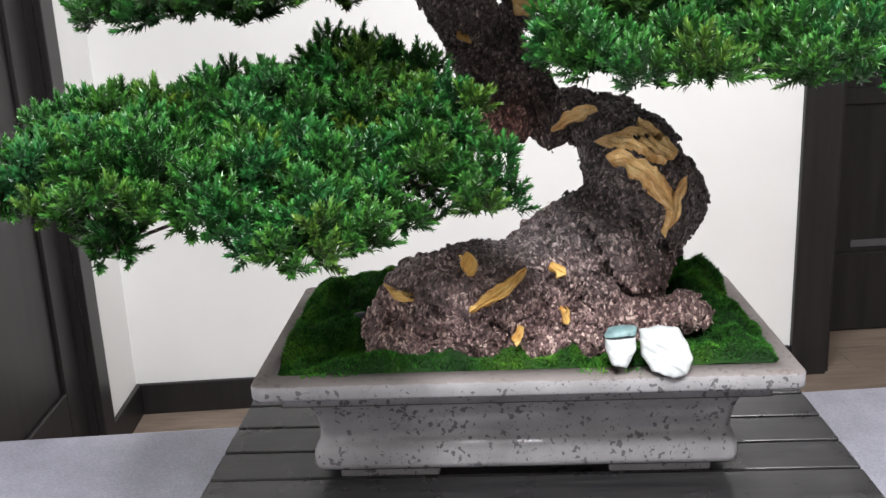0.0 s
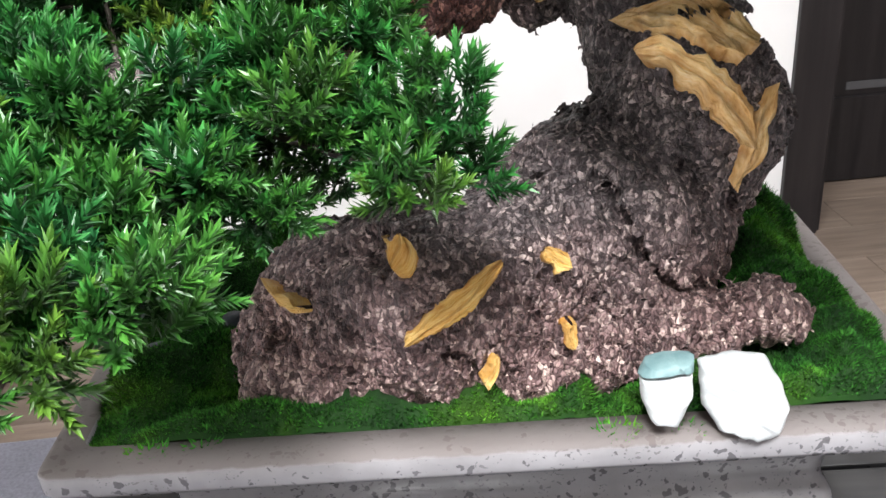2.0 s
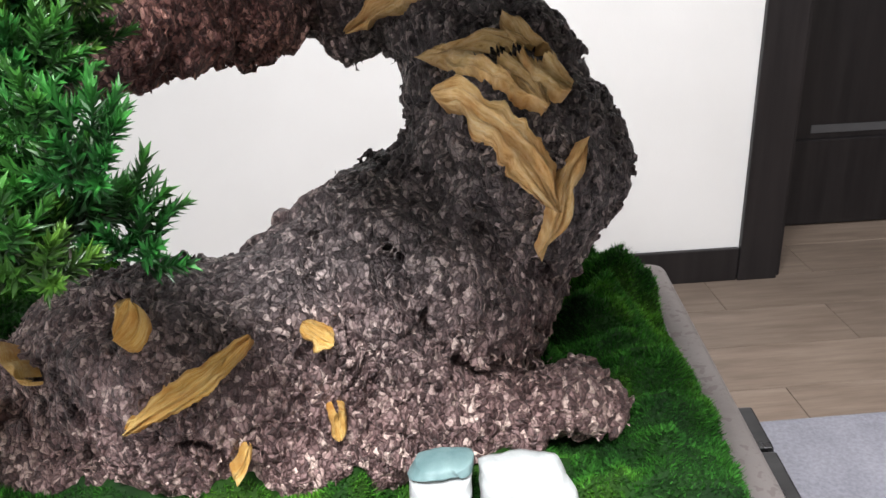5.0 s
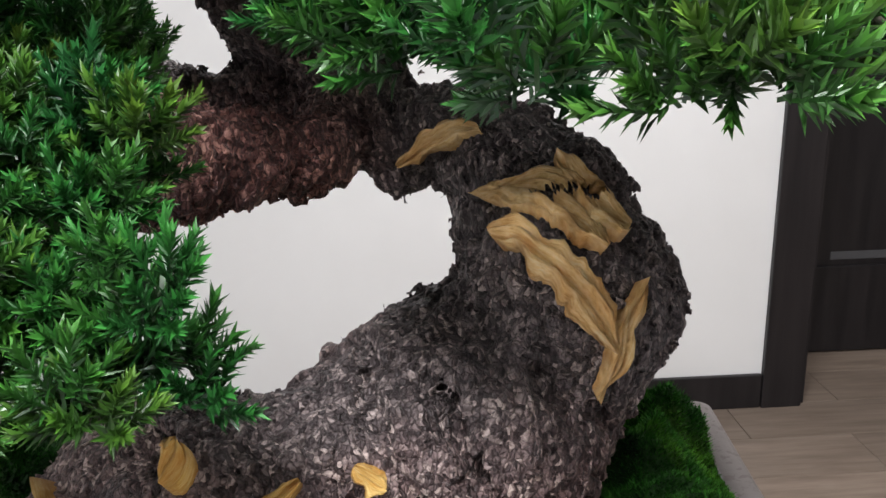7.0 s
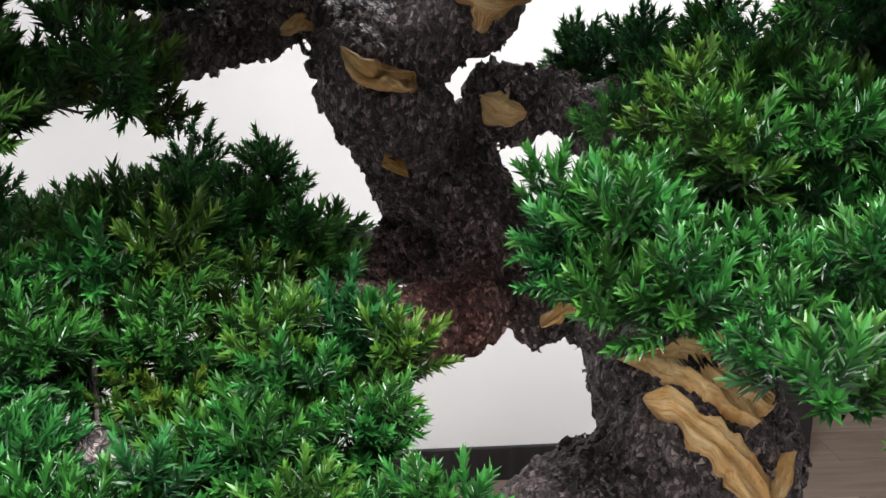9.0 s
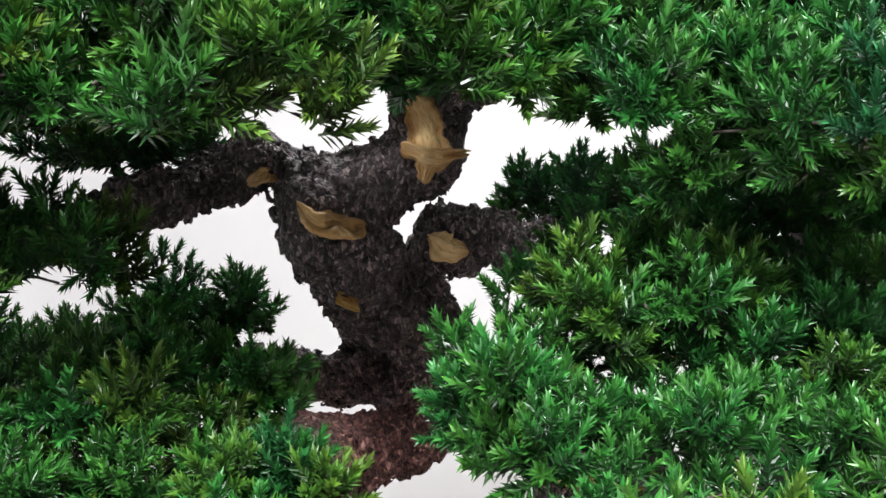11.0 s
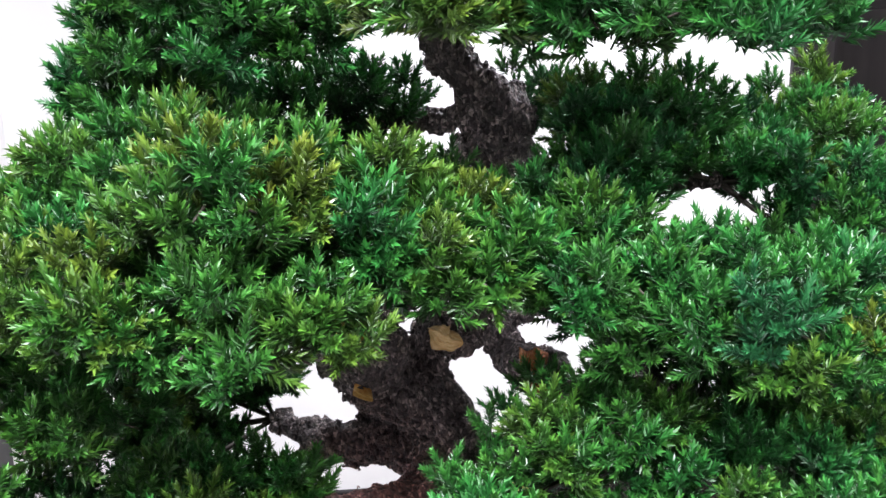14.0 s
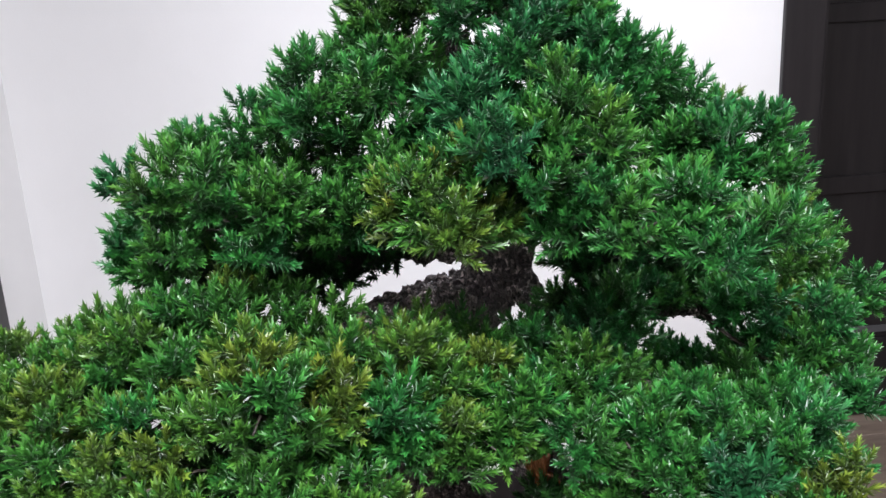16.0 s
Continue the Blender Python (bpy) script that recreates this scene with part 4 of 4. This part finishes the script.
def slab_stone(name, outline, lean, thick, mat, label, seed, parent=None):
    """A flat broken stone: an outline of (x, z) leaning back by a slope in y, with a domed, stepped face and a back."""
    cx, cz = sum(q[0] for q in outline) / len(outline), sum(q[1] for q in outline) / len(outline)
    bms, rings, seg, cuts = bmesh.new(), [], 72, 12
    for side in (-1, 1):
        for k in range(cuts + 1) if side < 0 else range(cuts - 1, -1, -1):
            f = k / cuts
            ring_v = []
            for i in range(seg):
                u = i / seg * len(outline)
                a, b, h = outline[int(u) % len(outline)], outline[(int(u) + 1) % len(outline)], u - int(u)
                x, z = a[0] + (b[0] - a[0]) * h, a[1] + (b[1] - a[1]) * h
                soft = 0.97 + 0.05 * noise.noise(Vector((x * 160, z * 160, seed)))
                x, z = (x - cx) * f * soft, (z - cz) * f * soft
                dome = thick * (1 - f ** 3.2) ** 0.5
                grain = noise.noise(Vector((x * 60 + seed, z * 90, 1.3))) * 0.0016 + noise.noise(Vector((x * 210 + z * 90, z * 240, seed))) * 0.0007
                step = 0.0012 * math.floor(2.2 * noise.noise(Vector((x * 38 + z * 46, z * 20, seed * 2.3))))
                ring_v.append(bms.verts.new((x, side * dome + (grain + step) * (1 - f ** 6) * (side < 0) + (z - 0) * lean, z)))
            rings.append(ring_v)
    for a, b in zip(rings, rings[1:]):
        for i in range(seg):
            try:
                bms.faces.new((a[i], b[i], b[(i + 1) % seg], a[(i + 1) % seg]))
            except ValueError:
                pass
    bmesh.ops.remove_doubles(bms, verts=bms.verts, dist=1e-5)
    bmesh.ops.recalc_face_normals(bms, faces=bms.faces)
    ob = mesh_object(name, bms, mat, True)
    ob.matrix_world = pose(cx, 0.722 + 0.45 * (cz - 0.935), cz)
    if parent:
        ob.parent, ob.matrix_parent_inverse = parent, parent.matrix_world.inverted()
        return tagged(ob, label)
    return tagged(ob, label, "stone", "stones beside the root")


slab_stone("white_stone", [(0.121, 0.966), (0.138, 0.969), (0.154, 0.967), (0.161, 0.954), (0.165, 0.943), (0.159, 0.930), (0.147, 0.9275), (0.130, 0.934), (0.121, 0.946)], 0.45, 0.009, STONE, "large flat white stone leaning on the root", 1)
small = slab_stone("white_stone", [(0.0925, 0.9605), (0.106, 0.961), (0.1195, 0.962), (0.1185, 0.951), (0.110, 0.937), (0.098, 0.939), (0.093, 0.950)], 0.45, 0.008, STONE, "smaller white stone with a grey-green top", 2)
slab_stone("stone_top", [(0.092, 0.9612), (0.095, 0.9665), (0.106, 0.9685), (0.1205, 0.968), (0.1198, 0.9627), (0.106, 0.9617)], 0.45, 0.0075, STONE_TEAL, "grey-green layer", 5, small)
pebble("pebble", (0.013, 0.009, 0.005), pose(-0.164, 0.805, 0.945, 0, 0, 15), STONE_DARK, "dark wet-looking pebble in the moss", 9)
pebble("pebble", (0.009, 0.009, 0.009), pose(-0.121, 0.83, 0.946, 0, 0, 40), STONE_DARK, "dark wet-looking pebble in the moss", 12)


# ---- foliage ----
def needle(verts, faces, base, way, side, length, width, fold):
    """A narrow pointed blade, folded along its middle."""
    up = way.cross(side)
    mid = base + way * (length * 0.42) + up * (fold * width)
    k = len(verts)
    verts += [tuple(base), tuple(mid - side * width * 0.5), tuple(base + way * length), tuple(mid + side * width * 0.5)]
    faces += [(k, k + 1, k + 2), (k, k + 2, k + 3)]


def sprig_mesh(seed):
    """A branchlet that ends in a dome of short shoots, each clad in pointed needles."""
    r = random.Random(seed)
    verts, faces, tip_light = [], [], []

    def stem(a, b, rad):
        way = (b - a).normalized()
        s = way.orthogonal().normalized()
        k = len(verts)
        for q in (a, b):
            for t in (0, 2.09, 4.19):
                verts.append(tuple(q + (s * math.cos(t) + way.cross(s) * math.sin(t)) * rad))
                tip_light.append(0.1)
        faces.extend([(k, k + 1, k + 4, k + 3), (k + 1, k + 2, k + 5, k + 4), (k + 2, k, k + 3, k + 5)])

    def shoot(base, way, length, count, size):
        side0 = way.orthogonal().normalized()
        turn = r.uniform(0, 6.28)
        for i in range(count):
            f = (i + 0.5) / count
            a = turn + i * 2.399 + r.uniform(-0.3, 0.3)
            out = (side0 * math.cos(a) + way.cross(side0) * math.sin(a)).normalized()
            wide = radians(56 - 36 * f ** 1.3 + r.uniform(-8, 8))
            d = (way * math.cos(wide) + out * math.sin(wide)).normalized()
            s = d.cross(out)
            s = s.normalized() if s.length > 1e-4 else way.orthogonal().normalized()
            needle(verts, faces, base + way * (length * f), d, s, size * (1.05 - 0.1 * f) * r.uniform(0.85, 1.15), 0.002 * r.uniform(0.85, 1.2), r.uniform(0.15, 0.45))
            # painted shade to light: dark low on the shoot, light at each tip
            tip_light.extend([0.7 * f, 0.7 * f + 0.08, 0.7 * f + 0.3, 0.7 * f + 0.08])
        stem(base, base + way * length, 0.0005)

    n = r.choice((5, 6, 6))
    stem(Vector((0, 0, -0.001)), Vector((0, 0, 0.008)), 0.0006)
    for i in range(n):
        f = (i + 0.4) / n
        a = i * 2.399 + r.uniform(-0.35, 0.35)
        tilt = radians(4 + 40 * math.sqrt(f) + r.uniform(-6, 6))
        d = Vector((math.cos(a) * math.sin(tilt), math.sin(a) * math.sin(tilt), math.cos(tilt)))
        base = Vector((0, 0, 0.004 - 0.005 * f)) + Vector((d.x, d.y, 0)) * 0.005
        shoot(base, d, r.uniform(0.011, 0.017), 31, 0.0068)
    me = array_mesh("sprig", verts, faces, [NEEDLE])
    me.attributes.new("tip_light", "FLOAT", "POINT").data.foreach_set("value", tip_light)
    return me


SPRIGS = [sprig_mesh(s) for s in range(8)]


def limb_tube(bmt, pts, radii, seg=6):
    rings = []
    for i, (p, rad) in enumerate(zip(pts, radii)):
        d = (pts[min(i + 1, len(pts) - 1)] - pts[max(i - 1, 0)]).normalized()
        s = d.orthogonal().normalized()
        t = d.cross(s)
        rings.append([bmt.verts.new(p + (s * math.cos(a) + t * math.sin(a)) * rad) for a in (2 * math.pi * k / seg for k in range(seg))])
    for a, b in zip(rings, rings[1:]):
        for k in range(seg):
            bmt.faces.new((a[k], a[(k + 1) % seg], b[(k + 1) % seg], b[k]))
    bmt.faces.new(rings[-1])


def moss_tuft(place, count, seed, reach):
    """A little cushion of bright pointed leaves at the foot of a stone or in the moss."""
    r = random.Random(seed)
    verts, faces = [], []
    for _ in range(count):
        a, q = r.uniform(0, 6.28), math.sqrt(r.random()) * reach
        x, y = place[0] + math.cos(a) * q, place[1] + math.sin(a) * q * 0.7
        z = float(moss_height(np.array([x]), np.array([y]))[0])
        d = Vector((math.cos(a) * 0.6 + r.gauss(0, 0.35), math.sin(a) * 0.6 - 0.25 + r.gauss(0, 0.35), 0.9)).normalized()
        needle(verts, faces, Vector((x, y, z + r.uniform(-0.001, 0.003))), d, d.orthogonal().normalized(), r.uniform(0.005, 0.0085), 0.0016, 0.3)
    ob = new("moss_tuft", array_mesh("moss_tuft", verts, faces, [TUFT]))
    ob.parent, ob.matrix_parent_inverse = moss, moss.matrix_world.inverted()
    tagged(ob, "bright leafy tuft")


for k, (spot, count, reach) in enumerate((((0.084, 0.733), 190, 0.010), ((0.1165, 0.731), 70, 0.006), ((-0.152, 0.738), 110, 0.010), ((-0.125, 0.742), 50, 0.007))):
    moss_tuft(spot, count, 40 + k, reach)

COUNT = [0]


def foliage_pad(lobes, root, label, seed, hue=0.42, spacing=0.0155, tuft=0.034, under=-0.35):
    """A layer of needle sprigs over a few flattened lobes, on twigs that fork from the limb's end at root."""
    r = random.Random(seed)
    bmt = bmesh.new()
    root = Vector(root)
    for c in lobes:
        mid = Vector(c[:3]) - Vector((0, 0, c[5] * 0.45))
        knee = root.lerp(mid, 0.5) + Vector((r.uniform(-1, 1), r.uniform(-1, 1), r.uniform(0, 1))) * 0.012
        limb_tube(bmt, [root, knee, mid], [0.0022, 0.0017, 0.0013])
        for k in range(9):
            a = 2 * math.pi * k / 9 + r.uniform(-0.3, 0.3)
            q = mid + Vector((math.cos(a) * c[3] * 0.8, math.sin(a) * c[4] * 0.8, c[5] * r.uniform(-0.1, 0.5)))
            limb_tube(bmt, [mid, mid.lerp(q, 0.5) + Vector((0, 0, 0.006)), q], [0.001, 0.0008, 0.0006], 5)
    pad = in_tree(mesh_object("foliage_pad", bmt, TWIG, True))
    tagged(pad, label)
    placed = []
    for li, c in enumerate(lobes):
        centre = Vector(c[:3])
        tufts = []
        for _ in range(500):
            u = Vector((r.gauss(0, 1), r.gauss(0, 1), r.gauss(0, 1))).normalized()
            q = centre + Vector((u.x * c[3], u.y * c[4], u.z * c[5])) * (1 + 0.2 * noise.noise(u * 3.1 + Vector((seed + li, 0, 0))))
            if u.z > under - 0.1 and all((q - o[0]).length > tuft * r.uniform(0.85, 1.2) for o in tufts):
                tufts.append((q, min(1.0, max(0.0, r.gauss(hue, 0.15))), r.uniform(0.7, 1.3)))
        for shell, gap, tries in ((1.0, spacing, 1500), (0.72, spacing * 1.25, 600), (0.4, spacing * 1.4, 200)):
            own = {}
            for _ in range(tries):
                u = Vector((r.gauss(0, 1), r.gauss(0, 1), r.gauss(0, 1))).normalized()
                if u.z < under:
                    continue
                p = centre + Vector((u.x * c[3], u.y * c[4], u.z * c[5])) * shell * (1 + 0.2 * noise.noise(u * 3.1 + Vector((seed + li, 0, 0))))
                if any(lj != li and ((p.x - d[0]) / d[3]) ** 2 + ((p.y - d[1]) / d[4]) ** 2 + ((p.z - d[2]) / d[5]) ** 2 < 0.62 * shell * max(shell, 0.7) for lj, d in enumerate(lobes)):
                    continue
                cell = (int(p.x // gap), int(p.y // gap), int(p.z // gap))
                if any((p - q).length_squared < gap * gap for i in (-1, 0, 1) for j in (-1, 0, 1) for k in (-1, 0, 1) for q in own.get((cell[0] + i, cell[1] + j, cell[2] + k), ())):
                    continue
                nrm = Vector((u.x / c[3], u.y / c[4], u.z / c[5])).normalized()
                spot, tone, lift = min(tufts, key=lambda o: (o[0] - p).length_squared)
                off = p - spot
                far = off.length / (tuft * 0.62)
                if shell == 1.0 and far > 0.95 and r.random() < 0.85:
                    continue
                own.setdefault(cell, []).append(p.copy())
                spread = (off - nrm * off.dot(nrm)) * (0.6 / (tuft * 0.62))
                way = (nrm * 0.55 + Vector((0, 0, 0.7)) + spread + Vector((r.gauss(0, 0.14), r.gauss(0, 0.14), r.gauss(0, 0.12)))).normalized()
                if shell == 1.0:
                    p = p + (nrm * 0.5 + Vector((0, 0, 0.5))) * (0.019 * lift * max(-0.7, 1 - far * far))
                placed.append((p, way, tone))
    for p, way, tone in placed:
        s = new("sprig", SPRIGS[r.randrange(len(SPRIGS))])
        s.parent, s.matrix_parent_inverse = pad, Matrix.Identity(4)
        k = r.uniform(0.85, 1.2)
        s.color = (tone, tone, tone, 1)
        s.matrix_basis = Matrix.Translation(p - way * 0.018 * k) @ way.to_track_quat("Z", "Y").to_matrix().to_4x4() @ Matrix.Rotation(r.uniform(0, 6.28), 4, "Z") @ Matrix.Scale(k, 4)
    COUNT[0] += len(placed)
    return pad


foliage_pad([(-0.30, 0.66, 1.12, 0.06, 0.06, 0.033), (-0.25, 0.644, 1.124, 0.056, 0.066, 0.036), (-0.17, 0.63, 1.112, 0.045, 0.05, 0.03), (-0.122, 0.594, 1.094, 0.052, 0.042, 0.024), (-0.095, 0.70, 1.085, 0.055, 0.045, 0.022), (-0.004, 0.678, 1.104, 0.024, 0.024, 0.032), (-0.036, 0.733, 1.145, 0.033, 0.037, 0.028),
             (-0.089, 0.767, 1.145, 0.06, 0.039, 0.03), (-0.115, 0.786, 1.188, 0.033, 0.045, 0.018), (-0.062, 0.815, 1.178, 0.024, 0.025, 0.022), (-0.18, 0.728, 1.153, 0.06, 0.05, 0.035), (-0.287, 0.749, 1.145, 0.076, 0.06, 0.03), (-0.215, 0.80, 1.145, 0.07, 0.05, 0.03), (-0.258, 0.62, 1.09, 0.02, 0.02, 0.018), (-0.115, 0.655, 1.112, 0.045, 0.04, 0.022), (-0.052, 0.70, 1.122, 0.035, 0.035, 0.02), (-0.098, 0.705, 1.118, 0.042, 0.035, 0.018), (-0.165, 0.678, 1.13, 0.045, 0.04, 0.03)],
            (-0.12, 0.72, 1.115), "broad low layer of green plastic needle sprigs", 1)
foliage_pad([(0.188, 0.665, 1.191, 0.098, 0.085, 0.018), (0.066, 0.727, 1.206, 0.030, 0.038, 0.022), (0.082, 0.692, 1.197, 0.024, 0.026, 0.02), (0.29, 0.72, 1.192, 0.085, 0.10, 0.028), (0.27, 0.80, 1.215, 0.05, 0.06, 0.025), (0.2, 0.791, 1.202, 0.10, 0.069, 0.034), (0.125, 0.765, 1.236, 0.052, 0.049, 0.02)],
            (0.185, 0.82, 1.19), "broad layer of green plastic needle sprigs", 2, 0.4)
foliage_pad([(-0.160, 1.015, 1.162, 0.04, 0.04, 0.034), (-0.11, 1.01, 1.166, 0.018, 0.03, 0.022), (-0.175, 0.965, 1.138, 0.045, 0.04, 0.026), (-0.235, 0.95, 1.15, 0.05, 0.045, 0.022), (-0.16, 0.90, 1.128, 0.045, 0.035, 0.024)], (-0.1, 0.985, 1.14), "dark green needle sprigs behind the trunk", 3)
foliage_pad([(-0.188, 0.766, 1.255, 0.08, 0.086, 0.024), (-0.263, 0.838, 1.245, 0.083, 0.088, 0.028)], (-0.18, 0.85, 1.25), "layer of green plastic needle sprigs", 4)
foliage_pad([(-0.152, 0.75, 1.341, 0.10, 0.08, 0.036), (-0.066, 0.687, 1.351, 0.092, 0.062, 0.024), (-0.055, 0.662, 1.33, 0.065, 0.034, 0.02), (0.0, 0.709, 1.366, 0.055, 0.041, 0.032), (-0.09, 0.764, 1.381, 0.07, 0.05, 0.034), (-0.216, 0.802, 1.327, 0.068, 0.08, 0.04), (0.026, 0.772, 1.355, 0.045, 0.045, 0.03), (0.07, 0.752, 1.348, 0.028, 0.034, 0.025), (0.05, 0.722, 1.338, 0.034, 0.03, 0.02), (-0.165, 0.805, 1.358, 0.048, 0.05, 0.029), (-0.05, 0.67, 1.39, 0.042, 0.035, 0.026)],
            (-0.08, 0.8, 1.35), "broad middle layer of yellow-green plastic needle sprigs", 5, 0.54)
foliage_pad([(0.137, 0.758, 1.328, 0.045, 0.052, 0.026), (0.205, 0.732, 1.312, 0.074, 0.066, 0.03), (0.215, 0.785, 1.300, 0.05, 0.05, 0.026), (0.125, 0.806, 1.35, 0.043, 0.043, 0.026)], (0.17, 0.81, 1.32), "layer of green plastic needle sprigs with pale tips", 6, 0.4, under=-0.5)
foliage_pad([(0.285, 0.878, 1.358, 0.058, 0.06, 0.027), (0.277, 0.815, 1.326, 0.04, 0.045, 0.022), (0.173, 0.896, 1.392, 0.058, 0.05, 0.026), (0.148, 0.842, 1.374, 0.034, 0.032, 0.02), (0.22, 0.872, 1.372, 0.045, 0.04, 0.02), (0.305, 0.955, 1.385, 0.036, 0.044, 0.028)], (0.22, 0.86, 1.352), "small side layer of green needle sprigs", 7, 0.4)
foliage_pad([(0.053, 0.824, 1.527, 0.12, 0.082, 0.032), (-0.074, 0.798, 1.465, 0.074, 0.06, 0.05), (0.162, 0.839, 1.485, 0.072, 0.068, 0.04), (0.141, 0.84, 1.531, 0.045, 0.05, 0.033), (0.069, 0.851, 1.579, 0.078, 0.073, 0.043), (-0.135, 0.853, 1.424, 0.052, 0.058, 0.019), (0.174, 0.712, 1.465, 0.05, 0.045, 0.02), (0.061, 0.801, 1.49, 0.088, 0.056, 0.03), (-0.137, 0.87, 1.438, 0.038, 0.04, 0.024), (0.215, 0.802, 1.48, 0.047, 0.043, 0.028), (0.092, 0.729, 1.50, 0.048, 0.04, 0.034), (0.115, 0.745, 1.462, 0.035, 0.035, 0.018)],
            (0.05, 0.86, 1.53), "rounded crown of green plastic needle sprigs", 8, 0.3)
foliage_pad([(0.045, 0.722, 1.47, 0.036, 0.033, 0.024)], (0.045, 0.88, 1.5), "small tuft of yellow-green needle sprigs", 9, 0.8)
foliage_pad([(0.205, 0.953, 1.247, 0.085, 0.07, 0.028), (0.285, 0.93, 1.258, 0.06, 0.07, 0.032), (0.239, 0.879, 1.255, 0.065, 0.05, 0.029), (0.2, 0.91, 1.228, 0.05, 0.045, 0.024), (0.128, 1.03, 1.238, 0.049, 0.04, 0.03)], (0.16, 0.955, 1.25), "dark green needle sprigs behind the trunk", 10, 0.3)
foliage_pad([(-0.158, 0.948, 1.29, 0.056, 0.045, 0.025)], (-0.1, 0.93, 1.262), "dark green needle sprigs behind the trunk", 11, 0.3)
foliage_pad([(-0.053, 0.927, 1.402, 0.08, 0.057, 0.026), (-0.14, 0.91, 1.395, 0.06, 0.06, 0.03), (-0.087, 0.93, 1.374, 0.059, 0.05, 0.026)], (-0.07, 0.93, 1.38), "dark green needle sprigs behind the trunk", 12, 0.3)
foliage_pad([(0.128, 1.017, 1.383, 0.048, 0.039, 0.027)], (0.083, 0.915, 1.39), "dark green needle sprigs behind the trunk", 13, 0.3)
print("sprigs", COUNT[0], "trunk quads", len(tf))

lay_floor()
